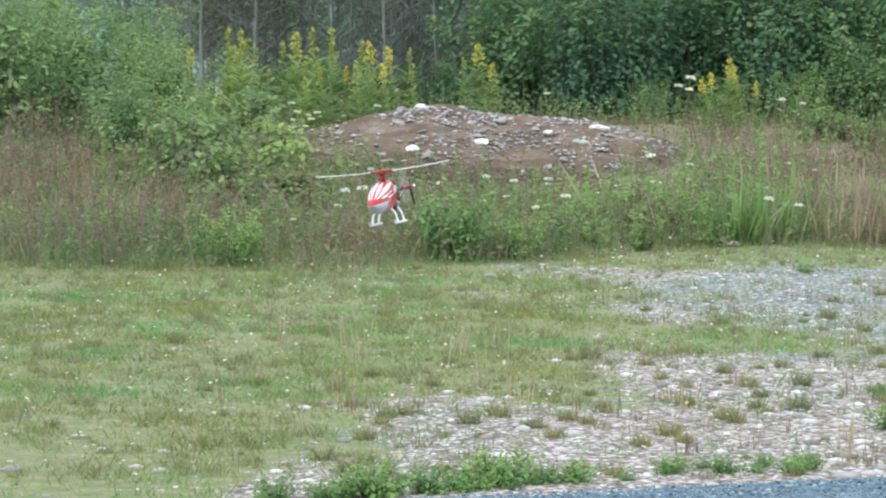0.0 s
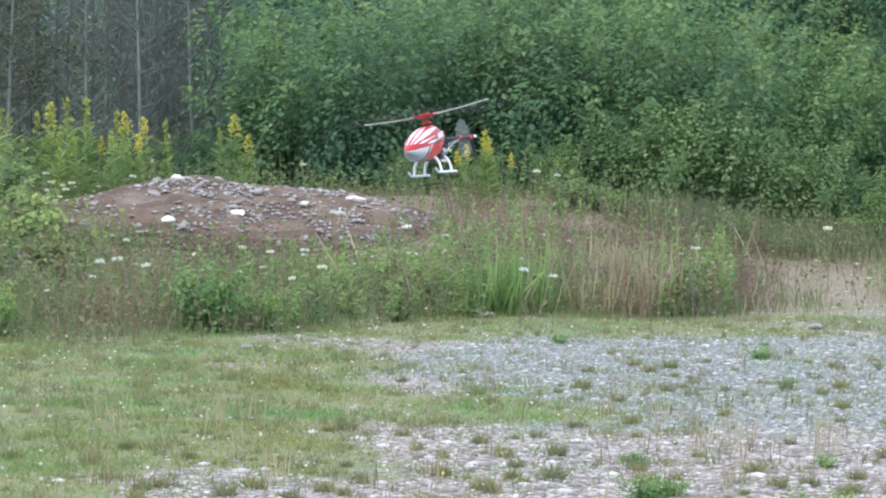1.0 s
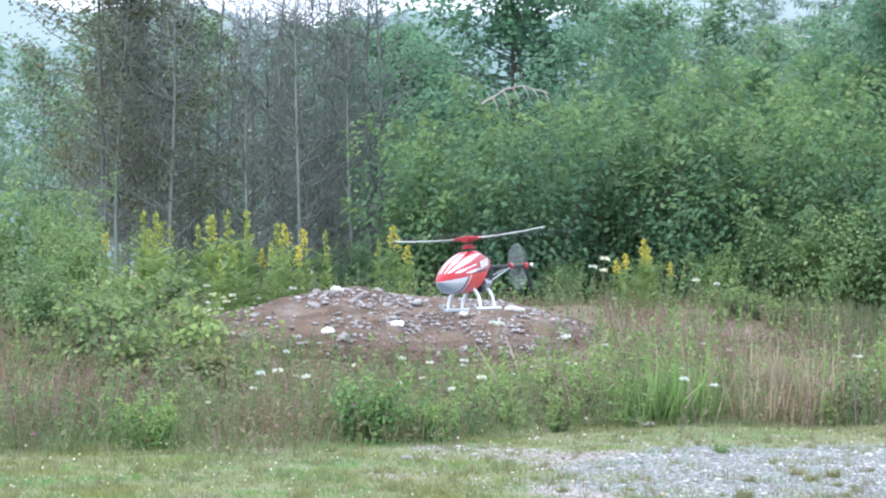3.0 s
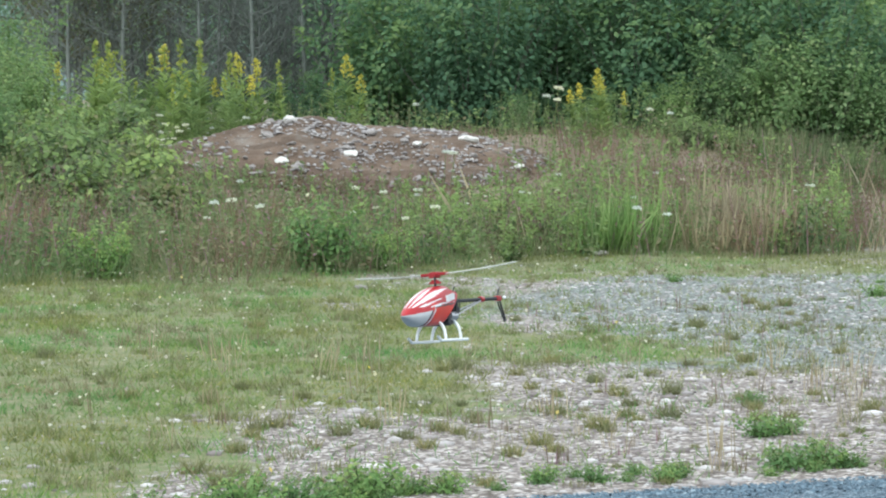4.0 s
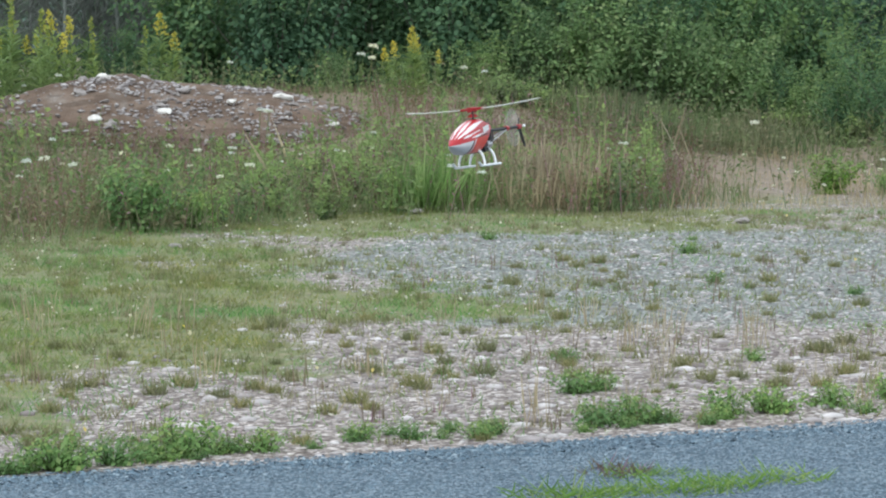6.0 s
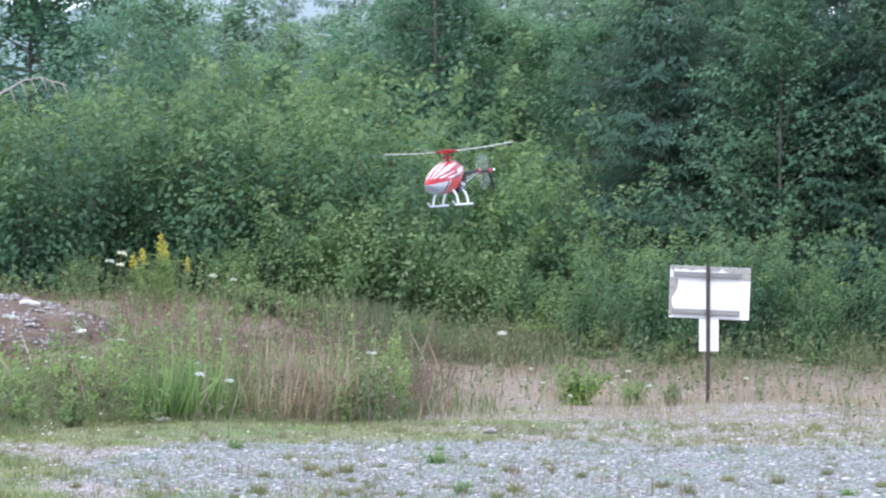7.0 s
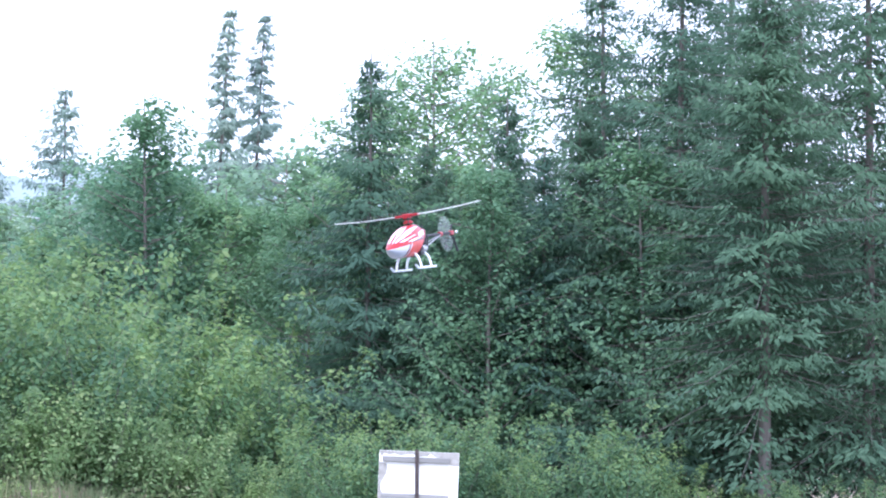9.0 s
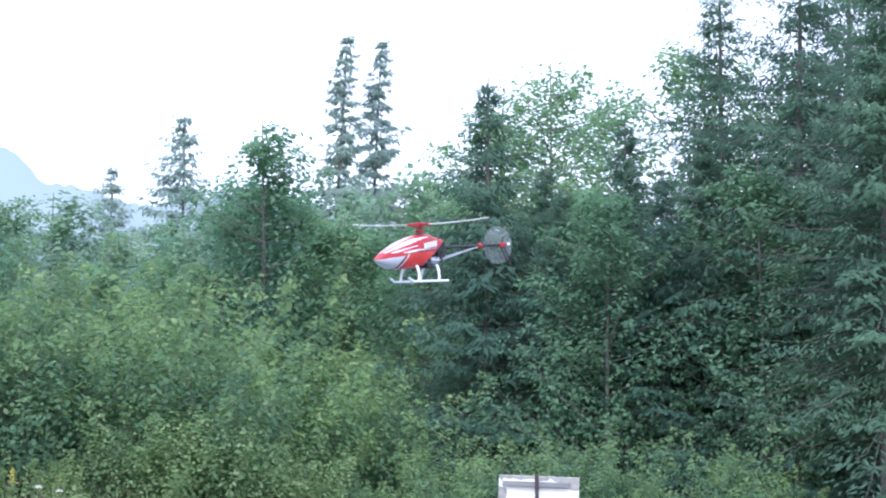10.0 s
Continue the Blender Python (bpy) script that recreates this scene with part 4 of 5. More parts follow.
def build_pebbles():
    """Loose flat stones on the bare patches."""
    bm = bmesh.new()
    bmesh.ops.create_icosphere(bm, subdivisions=1, radius=0.5)
    tv = np.array([v.co[:] for v in bm.verts]) * [1, 1, 0.45]
    tf = np.array([[v.index for v in f.verts] for f in bm.faces])
    bm.free()
    x, y, r, az = polar_scatter(36000, 10.8, 32, -15, 22)
    bare = (1 - grassy(x, y)) * (0.15 + 1.1 * lumps(x, y, 3.1)) * np.where(r > 24, 0.5, 1)
    keep = (rng.random(len(x)) < bare * 0.6) & (road_side(x, y) > 0.05)
    x, y = x[keep], y[keep]
    n = len(x)
    size = 0.016 + (0.042 + 0.03 * (np.hypot(x, y) < 16)) * rng.random(n) ** 3
    v, f = strew(tv, tf, np.stack([x, y, height(x, y) + size * 0.05], 1), turn_z(rng.uniform(0, 6.28, n)), size[:, None] * np.stack([rng.uniform(0.8, 1.7, n), np.ones(n), rng.uniform(0.6, 1.2, n)], 1))
    tagged(new("pebbles", raw_mesh("pebbles", v, f, pebble_material())), "loose grey and pinkish stones strewn over bare ground", "pebbles", kind="stuff")


build_pebbles()


def build_gravel():
    """Angular crushed stone lying loose on the road and over the bare parts of the field."""
    tv = np.array([[-0.55, -0.4, 0], [0.5, -0.5, 0], [0.6, 0.35, 0], [-0.4, 0.5, 0], [0.1, -0.05, 0.38]])
    tf = np.array([[0, 1, 4], [1, 2, 4], [2, 3, 4], [3, 0, 4]])
    def chips(name, x, y, z, size, mat, label):
        n = len(x)
        tilt = frames_of(np.stack([np.cos(rng.uniform(0, 6.28, n)), np.sin(rng.uniform(0, 6.28, n)), rng.normal(0, 0.25, n)], 1), rng.normal(0, 0.3, n))
        v, f = strew(tv, tf, np.stack([x, y, z], 1), tilt, size[:, None] * np.stack([rng.uniform(0.7, 1.6, n), rng.uniform(0.7, 1.2, n), rng.uniform(0.6, 1.3, n)], 1))
        tagged(new(name, raw_mesh(name, v, f, mat)), label, "gravel", kind="stuff")
    m, t, bsdf, _ = node_mat("blue_grey_stone_chip")
    g = t.nodes.new("ShaderNodeNewGeometry")
    t.links.new(ramp(t, g.outputs["Random Per Island"], [(0, (0.045, 0.075, 0.105)), (0.5, (0.105, 0.165, 0.215)), (0.85, (0.15, 0.22, 0.27)), (1, (0.3, 0.37, 0.41))]), bsdf.inputs["Base Color"])
    bsdf.inputs["Roughness"].default_value = 0.8
    x, y, r, az = polar_scatter(56000, 8.0, 12.6, -11.5, 14)
    keep = road_side(x, y) < 0.02
    x, y = x[keep], y[keep]
    chips("road_gravel", x, y, np.full(len(x), 0.033) - 0.02 * step(road_side(x, y), -0.4, 0.05), 0.006 + 0.009 * rng.random(len(x)) ** 2, m, "loose blue-grey crushed stone on the road")
    x, y, r, az = polar_scatter(120000, 10.8, 26, -15, 21)
    bare = (1 - grassy(x, y)) * (0.25 + 0.8 * lumps(x, y, 3.4)) * np.where(r > 20, 0.55, 1)
    keep = (rng.random(len(x)) < bare * 0.75) & (road_side(x, y) > 0.0)
    x, y, r, az = x[keep], y[keep], r[keep], az[keep]
    chips("field_gravel", x, y, height(x, y) - 0.002, (0.008 + 0.02 * rng.random(len(x)) ** 2.5) * np.where(r > 17, 1.2, 1), pebble_material("field_stone_chip", 0.8), "small pale angular stones bedded in the bare ground")


build_gravel()

# ---------------------------------------------------------------- weeds


def build_weeds():
    """Waist-high growth between the field and the thicket."""
    def off_heap(x, y):
        return heap_top(x, y) < 0.18
    def stalks(name, n, r0, r1, a0, a1, lo, hi, mat, label, cat, dens=None, leaf=0.07, per=9, lean=0.25):
        x, y, r, az = polar_scatter(n, r0, r1, a0, a1)
        keep = off_heap(x, y) & (rng.random(n) < (0.35 + 0.8 * lumps(x, y, 1.7) if dens is None else dens(x, y, r, az)))
        x, y, r, az = x[keep], y[keep], r[keep], az[keep]
        k = len(x)
        tall = rng.uniform(lo, hi, k) * (0.7 + 0.5 * lumps(x + 5, y, 1.1)) * (1 - 0.42 * step(az, -9, -8) * (1 - step(az, -0.5, 0.5)) * step(r, 28.5, 30) * (1 - step(r, 35, 36)))
        z = height(x, y)
        a = rng.uniform(0, 6.28, k)
        tip = np.stack([np.cos(a) * lean * tall, np.sin(a) * lean * tall, tall], 1) * rng.uniform(0.6, 1, (k, 1))
        base = np.stack([x, y, z - 0.02], 1)
        rot = frames_of(tip, rng.uniform(0, 6.28, k))
        sv = np.array([[0, -0.5, 0], [0, 0.5, 0], [1, 0.25, 0.02], [1, -0.25, 0.02]])
        L = np.linalg.norm(tip, axis=1)
        v1 = np.einsum("nij,nkj->nki", rot, sv[None] * np.stack([L, np.full(k, 0.008), L], 1)[:, None]) + base[:, None]
        f1 = LEAF_F[None] + (np.arange(k) * 4)[:, None, None]
        t = rng.uniform(0.12, 1.02, (k, per))
        at = (base[:, None] + tip[:, None] * t[..., None]).reshape(-1, 3)
        m = len(at)
        way = rng.normal(0, 1, (m, 3)) * [1, 1, 0.5] + [0, 0, 0.5]
        v2, f2 = strew(LEAF_V * [1, 0.75, 1], LEAF_F, at, frames_of(way, rng.normal(0, 0.6, m)), (leaf * rng.uniform(0.5, 1.3, m))[:, None])
        v = np.concatenate([v1.reshape(-1, 3), v2])
        f = np.concatenate([f1.reshape(-1, 4), f2 + 4 * k])
        tagged(new(name, raw_mesh(name, v, f, mat)), label, cat, kind="stuff")
    def front(az):
        return np.interp(az, [-16, -5, -1.5, 2, 7], [23.4, 23.6, 26.0, 26.9, 27.6])
    def edge(x, y, r, az):
        return step(r - front(az) + 1.6 * (lumps(x, y, 2.6) - 0.5) + 0.8 * (lumps(x, y, 7.0) - 0.5), -0.3, 1.3)
    def near(az, mid, half, x, y):
        return np.exp(-((az - mid + 1.6 * (lumps(x, y, 1.1) - 0.5)) / half) ** 2)
    def common(x, y, r, az):
        return edge(x, y, r, az) * (0.25 + 0.75 * lumps(x, y, 1.5)) * (1 - 0.9 * step(az, 4.8, 6.8) * (1 - step(r, 34, 36))) * (1 - 0.75 * step(az, -5.5, -4.5) * (1 - step(az, 3, 5)) * step(r, 33.5, 34.8) * (1 - step(r, 39, 40)))
    stalks("weeds", 22000, 23, 40, -16, 22, 0.28, 0.78, M["weed"], "tangled green weeds along the back of the field", "weeds", dens=common, per=8)
    stalks("knapweed", 12500, 23, 36, -16, 7, 0.4, 0.92, M["purple_weed"], "brownish-purple knapweed standing among the weeds", "weeds", leaf=0.045, per=9, dens=lambda x, y, r, az: edge(x, y, r, az) * np.maximum(0.9 * lumps(x + 3, y, 1.9) ** 1.4, near(az, 2.6, 1.5, x, y) * step(r, 29, 30.5) * (1 - step(r, 33, 34.5))))
    stalks("tall_weeds", 2600, 26.5, 34, -5, 6, 0.55, 1.05, M["bright_weed"], "upright pale green leafy weeds on the bank", "weeds", leaf=0.075, per=22, lean=0.12, dens=lambda x, y, r, az: edge(x, y, r, az) * (0.05 + 0.55 * lumps(x + 9, y, 1.3) ** 3))
    stalks("goldenrod_leaves", 6500, 25, 40, -12, 3, 0.4, 0.95, M["bright_weed"], "bright green leafy stems on the bank", "weeds", per=12, dens=lambda x, y, r, az: edge(x, y, r, az) * np.maximum(near(az, -8.0, 1.7, x, y) * step(r, 31, 34), np.maximum(0.6 * near(az, 0.9, 1.1, x, y) * (1 - step(r, 30, 33)), 0.12)))
    def tuft_grass(name, n, r0, r1, a0, a1, lo, hi, mat, label, dens, lean=(0.03, 0.7)):
        x, y, r, az = polar_scatter(n, r0, r1, a0, a1)
        keep = off_heap(x, y) & (rng.random(n) < dens(x, y, r, az))
        x, y = x[keep], y[keep]
        k = len(x)
        me = blades_mesh(name, x, y, height(x, y), rng.uniform(lo, hi, k) * (0.55 + 0.8 * lumps(x + 2, y, 2.1)), rng.uniform(0.002, 0.004, k), rng.uniform(*lean, k) ** 1.3, mat, 0.35)
        tagged(new(name, me), label, "grass", kind="stuff")
    tuft_grass("dry_grass", 46000, 26, 33, -2, 7, 0.2, 0.82, M["tan_grass"], "tall dry tan grass swaying along the bank", lambda x, y, r, az: edge(x, y, r, az) * (0.9 * np.exp(-((az - 3.75 + 0.5 * np.sin(3 * y)) / 0.8) ** 2) * step(r, 27, 28.5) * (1 - step(r, 29.5, 32)) * lumps(x, y, 3.3) ** 1.3 + 0.002), (0.03, 0.7))
    tuft_grass("dry_grass", 34000, 34.5, 41.5, -9, 6, 0.05, 0.2, M["pink_grass"], "dry reddish grass on the rise behind the heap", lambda x, y, r, az: 0.2 + 0.6 * lumps(x, y, 1.2))
    tuft_grass("dry_grass", 26000, 27.5, 33, -16, -7, 0.15, 0.42, M["pink_grass"], "dry pinkish grass patch on the bank", lambda x, y, r, az: 0.8 * near(az, -12.4, 1.6, x, y) * lumps(x, y, 2.5) ** 1.5 * step(r, 28, 30))
    tuft_grass("dry_grass", 26000, 27.5, 37, 5, 23, 0.05, 0.22, M["tan_grass"], "sparse dry grass on stony ground", lambda x, y, r, az: step(az, 5, 8) * (0.05 + 0.8 * lumps(x, y, 2.0) ** 2))
    tuft_grass("green_grass", 60000, 23, 33, -16, 8, 0.08, 0.3, M["weed"], "knee-high green grass at the field's edge", lambda x, y, r, az: edge(x, y, r, az) * (0.1 + 0.7 * lumps(x, y, 1.9)) * (1 - 0.8 * step(az, 5, 8)), (0.1, 0.8))
    tuft_grass("green_grass", 26000, 36, 40, 3.6, 9.5, 0.18, 0.5, M["weed"], "light green grass before the thicket", lambda x, y, r, az: near(az, 6.2, 1.8, x, y) * (0.2 + 0.8 * lumps(x, y, 1.6)), (0.05, 0.5))
    tuft_grass("fine_green_grass", 26000, 26.8, 29.5, -1.5, 4, 0.14, 0.56, M["fluffy"], "fluffy bright green grass clump", lambda x, y, r, az: edge(x, y, r, az) * 0.8 * np.exp(-((az - 1.35) / 0.6) ** 2 - ((r - 28.0) / 0.8) ** 2) * (0.4 + 0.8 * lumps(x, y, 4.0)), (0.05, 1.0))


build_weeds()


def build_shrubs():
    """Small separate shrubs that stand out of the grass."""
    text = "small rounded green shrub at the grass edge"
    s1 = leafy_tree("shrub", [M["dock"], M["bright_weed"]], M["bark"], 0.72, 0.5, 22, 110, 0.06, 0.11, text, "shrub", "small shrubs", seed=31, from_ground=True)
    stand(s1, -4.75, 24.7, 0, 0.95, 0.02)
    again(s1, -3.5, 25.1, 90, 0.6, 0.02)
    s2 = leafy_tree("shrub", [M["road_grass"], M["bright_weed"]], M["bark"], 0.42, 0.36, 26, 110, 0.045, 0.07, "compact bright green shrub on bare ground", "shrub", "small shrubs", seed=35, from_ground=True)
    stand(s2, 9.4, 31.2, 40, 1.0, 0.02)
    again(s1, -9.3, 24.6, 200, 0.7, 0.02)
    again(s1, 10.5, 31.0, 120, 0.4, 0.02)
    clump = leafy_tree("leafy_weed", [M["weed"], M["bright_weed"]], M["bark"], 0.8, 0.5, 18, 58, 0.09, 0.13, "knee-high clump of leafy green weeds on the bank", "weed", "leafy weed clumps", seed=33, from_ground=True)
    stand(clump, -9.9, 32.5, 0, 1.0, 0.02)
    g = random.Random(6)
    for i in range(13):
        again(clump, g.uniform(-11.6, -8.4), g.uniform(29.5, 35.5), g.uniform(0, 360), g.uniform(0.5, 0.95), 0.02)
    for i in range(14):
        again(clump, g.uniform(-10.9, -8.0), g.uniform(29.5, 36), g.uniform(0, 360), g.uniform(0.9, 1.35), 0.02)
    for i in range(12):
        again(clump, g.uniform(-14.5, 0.2), g.uniform(25.6, 28.6), g.uniform(0, 360), g.uniform(0.3, 0.55), 0.02)
    for az, r, k in ((4.95, 28.6, 0.75), (4.6, 28.2, 0.5), (-0.9, 28.6, 0.7), (-0.3, 29.2, 0.6), (-2.2, 27.6, 0.6), (2.2, 30.5, 0.7), (0.2, 27.8, 0.5), (10.6, 31.5, 0.4), (11.3, 31, 0.35)):
        again(clump, az, r, az * 50, k, 0.02)
    for i in range(24):
        again(clump, g.uniform(2, 12), g.uniform(37, 38.8), g.uniform(0, 360), g.uniform(0.35, 0.7), 0.02)
    low = leafy_tree("roadside_weed", [M["dock"], M["bright_weed"]], M["weed"], 0.21, 0.26, 18, 30, 0.042, 0.06, "low broad-leaved weed at the road's edge", "weed", "roadside weeds", seed=32, from_ground=True)
    spots = [(-6.4, 10.85, 0.75), (-5.3, 10.95, 0.6), (-7.3, 10.8, 0.45), (-3.9, 11.15, 0.75), (-2.25, 11.2, 0.5), (-4.6, 11.1, 0.5), (0.8, 11.5, 0.4), (2.2, 11.5, 0.4), (4.6, 11.9, 0.6), (5.3, 12.0, 0.65), (7.3, 12.3, 0.6), (8.2, 12.4, 0.65), (4.2, 13.0, 0.6), (4.7, 13.1, 0.45), (9.4, 12.6, 0.6), (-8.4, 10.75, 0.5), (11.0, 15.4, 0.55), (6.5, 21.9, 0.55), (10.6, 12.9, 0.6)]
    g = random.Random(8)
    spots += [(a, 11.28 + 0.083 * a * (1 + 0.012 * a) + g.uniform(0.05, 0.35), g.uniform(0.2, 0.42)) for a in [g.uniform(-9, 14) for _ in range(34)]]
    spots += [(g.uniform(2, 15), g.uniform(13, 24), g.uniform(0.25, 0.5)) for _ in range(9)]
    spots = [(a, d + min(0, 0.014 * a) - 0.05 if d < 12.8 else d, k) for a, d, k in spots]
    stand(low, *spots[0][:2], 0, spots[0][2], 0.01)
    for i, (az, r, s) in enumerate(spots[1:]):
        again(low, az, r, i * 71 % 360, s, 0.01)


build_shrubs()


def grass_tuft(name, n, length, width, spread, mat, lean=(0.1, 0.9)):
    a, d = rng.uniform(0, 6.28, n), np.sqrt(rng.random(n)) * spread
    return blades_mesh(name, d * np.cos(a), d * np.sin(a), np.zeros(n), rng.uniform(0.4, 1, n) * length, np.full(n, width), rng.uniform(*lean, n), mat, 0.35)


def build_tufts():
    t1 = new("grass_tuft", grass_tuft("grass_tuft", 150, 0.15, 0.0042, 0.09, M["cushion"], (0.1, 1.3)))
    tagged(t1, "small yellowish grass tuft among pale stones", "grass tuft", "tufts in the gravel")
    g = random.Random(12)
    k = 0
    while k < 210:
        az, r = g.uniform(-11, 17), math.sqrt(g.uniform(11.2 ** 2, 22 ** 2)) if k % 3 else g.uniform(11.2, 15)
        x, y = polar(az, r)
        if road_side(x, y) < 0.2 or (float(grassy(x, y)) > 0.6 and g.random() < 0.8):
            continue
        m = pose(x, y, float(height(x, y)) - 0.005, 0, 0, g.uniform(0, 360))
        s = g.uniform(0.22, 0.36) / max(0.4, g.random()) ** 0.8
        t1.scale = (s, s, s)
        if k == 0:
            t1.matrix_basis = m
        else:
            copy_thing(t1, m)
        k += 1
    n = 60
    x, y, r, az = polar_scatter(n, 11.5, 18, -9, 15)
    i = np.repeat(np.arange(n), 12)
    px, py = x[i] + rng.normal(0, 0.04, len(i)), y[i] + rng.normal(0, 0.04, len(i))
    keep = road_side(px, py) > 0.3
    px, py, i = px[keep], py[keep], i[keep]
    k = len(px)
    me = blades_mesh("dry_stalks", px, py, height(px, py), rng.uniform(0.08, 0.3, n)[i] * rng.uniform(0.6, 1, k), np.full(k, 0.004), rng.uniform(0.02, 0.3, k), M["tan_grass"], 0.2)
    tagged(new("dry_stalks", me), "thin upright dry stalks in the gravel", "dry stalks", kind="stuff")
    n = 190
    x, y, r, az = polar_scatter(n, 11.3, 21, -10, 15)
    i = np.repeat(np.arange(n), 5)
    px, py = x[i] + rng.normal(0, 0.03, len(i)), y[i] + rng.normal(0, 0.03, len(i))
    keep = (road_side(px, py) > 0.2) & (rng.random(n)[i] < 1.1 - grassy(x, y)[i])
    px, py, i = px[keep], py[keep], i[keep]
    k = len(px)
    stem = rng.uniform(0.06, 0.2, n)[i] * rng.uniform(0.5, 1, k)
    me = blades_mesh("dark_stems", px, py, height(px, py), stem, np.full(k, 0.005), rng.uniform(0.02, 0.25, k), M["purple_weed"], 0.2)
    tagged(new("dark_stems", me), "thin upright brown weed stems in the gravel", "weed stems", kind="stuff")
    rg = new("grass_tuft", grass_tuft("grass_tuft", 95, 0.12, 0.005, 0.16, M["road_grass"], (0.6, 3.0)))
    tagged(rg, "flat bright green grass growing through road gravel", "grass tuft", "grass on the road")
    spots = [(3.6, 9.75, 1.0), (4.3, 9.75, 1.0), (4.9, 9.8, 0.7), (5.6, 9.85, 0.7), (6.3, 9.9, 1.1), (7.0, 9.95, 1.0), (7.7, 10.1, 0.9), (-2.9, 8.8, 0.7), (-2.4, 8.75, 0.6), (0.4, 8.7, 0.3), (5.2, 10.25, 0.7), (6.0, 10.3, 0.6), (4.0, 9.4, 0.5), (5.2, 9.3, 0.5), (5.9, 8.7, 0.9), (5.0, 8.5, 0.8), (6.4, 8.5, 0.9), (2.3, 8.6, 0.5), (8.6, 10.2, 0.9), (3.2, 9.2, 0.4)]
    for i, (az, r, s) in enumerate(spots):
        rg.scale = (s, s, s)
        m = pose(*polar(az, r), 0.03, 0, 0, i * 47)
        if i:
            copy_thing(rg, m)
    red = new("grass_tuft", grass_tuft("grass_tuft", 90, 0.11, 0.005, 0.13, M["purple_weed"], (0.6, 3.0)))
    tagged(red, "flat reddish-brown withered grass on the road", "grass tuft", "grass on the road")
    red.matrix_basis = pose(*polar(5.0, 10.3), 0.03)
    rg.scale = (1, 1, 1)
    rg.matrix_basis = pose(*polar(*spots[0][:2]), 0.03)


build_tufts()


def build_flowers():
    """Goldenrod and wild carrot that stand out singly."""
    root = new("goldenrod")
    n = 75
    t = rng.uniform(0.05, 0.8, n)
    at = np.stack([np.zeros(n), np.zeros(n), t * 1.0], 1)
    a = rng.uniform(0, 6.28, n)
    way = np.stack([np.cos(a), np.sin(a), np.full(n, 0.5)], 1)
    v, f = strew(LEAF_V * [1, 0.42, 1], LEAF_F, at, frames_of(way, rng.normal(0, 0.3, n)), rng.uniform(0.1, 0.2, n)[:, None])
    part("stem", raw_mesh("stem", *tubes([(np.array([[0, 0, -0.05], [0.01, 0, 0.5], [0.02, 0.01, 1.05]]), [0.008, 0.006, 0.003])]), M["bright_weed"]), None, root)
    part("leaves", raw_mesh("leaves", v, f, M["bright_weed"]), None, root)
    green = copy_thing(root, pose(*polar(-7.3, 38.5), float(height(*polar(-7.3, 38.5)))))
    def plume(n, wide, mat_key, owner):
        h = rng.random(n)
        a = rng.uniform(0, 6.28, n)
        d = wide * (1 - h) * rng.random(n) + 0.01
        at = np.stack([np.cos(a) * d + 0.02, np.sin(a) * d, 0.84 + 0.24 * h - d * 0.4], 1)
        v, f = strew(LEAF_V * [1, 1.3, 1], LEAF_F, at, frames_of(rng.normal(0, 1, (n, 3)), a), rng.uniform(0.025, 0.045, n)[:, None])
        part("flower_head", raw_mesh("flower_head", v, f, M[mat_key]), None, owner)
    plume(100, 0.13, "yellow", root)
    plume(45, 0.05, "bud", green)
    tagged(green, "tall goldenrod plant with green buds", "goldenrod", "goldenrod plants")
    tagged(root, "tall goldenrod plant with a yellow flower plume", "goldenrod", "goldenrod plants")
    g = random.Random(3)
    spots = [(-7.0, 38.4, 0.9), (-6.75, 38.8, 1.0), (-6.5, 38.2, 0.95), (-6.25, 38.6, 1.0), (-6.0, 38.2, 0.95), (-5.8, 38.8, 0.9), (-6.15, 37.8, 0.8), (-5.6, 38.2, 0.7), (-4.25, 38.4, 0.95), (-4.05, 38.2, 0.75), (-4.5, 38.6, 0.8), (-7.6, 38.6, 1.15), (-8.0, 38.4, 1.1), (-8.6, 38.6, 0.95), (-8.3, 38.2, 1.0), (-7.3, 38.5, 1.15),
             (0.55, 37.8, 0.66), (0.75, 38.0, 0.7), (0.95, 37.8, 0.82), (1.1, 38.1, 0.66), (0.35, 37.9, 0.58), (1.4, 38, 0.56), (-9.5, 38.0, 0.9), (-10.2, 38, 0.8)]
    for i, (az, r, s) in enumerate(spots):
        x, y = polar(az, r)
        s *= 1.2
        root.scale = (s, s, s)
        m = pose(x, y, float(height(x, y)), g.uniform(-6, 6), g.uniform(-6, 6), g.uniform(0, 360))
        if i in (1, 2, 5, 7, 10, 11, 13, 14, 15, 22):
            green.scale = (s, s, s)
            copy_thing(green, m)
        elif i:
            copy_thing(root, m)
    for i in range(16):
        az, r, k = g.uniform(-10.5, -6.0), g.uniform(36.5, 39), g.uniform(0.85, 1.35)
        x, y = polar(az, r)
        green.scale = (k, k, k)
        copy_thing(green, pose(x, y, float(height(x, y)), g.uniform(-6, 6), g.uniform(-6, 6), g.uniform(0, 360)))
    root.scale = (0.9, 0.9, 0.9)
    root.location = (*polar(-7.0, 38.4), float(height(*polar(-7.0, 38.4))))
    carrot = new("wild_carrot")
    part("stem", raw_mesh("stem", *tubes([(np.array([[0, 0, -0.05], [0.01, 0, 0.3], [0.0, 0.01, 0.62]]), [0.005, 0.004, 0.003])], 4), M["weed"]), None, carrot)
    n = 70
    a, d = rng.uniform(0, 6.28, n), np.sqrt(rng.random(n)) * 0.055
    d = d * 0.85
    at = np.stack([np.cos(a) * d, np.sin(a) * d, 0.63 - 3 * d * d + rng.normal(0, 0.006, n)], 1)
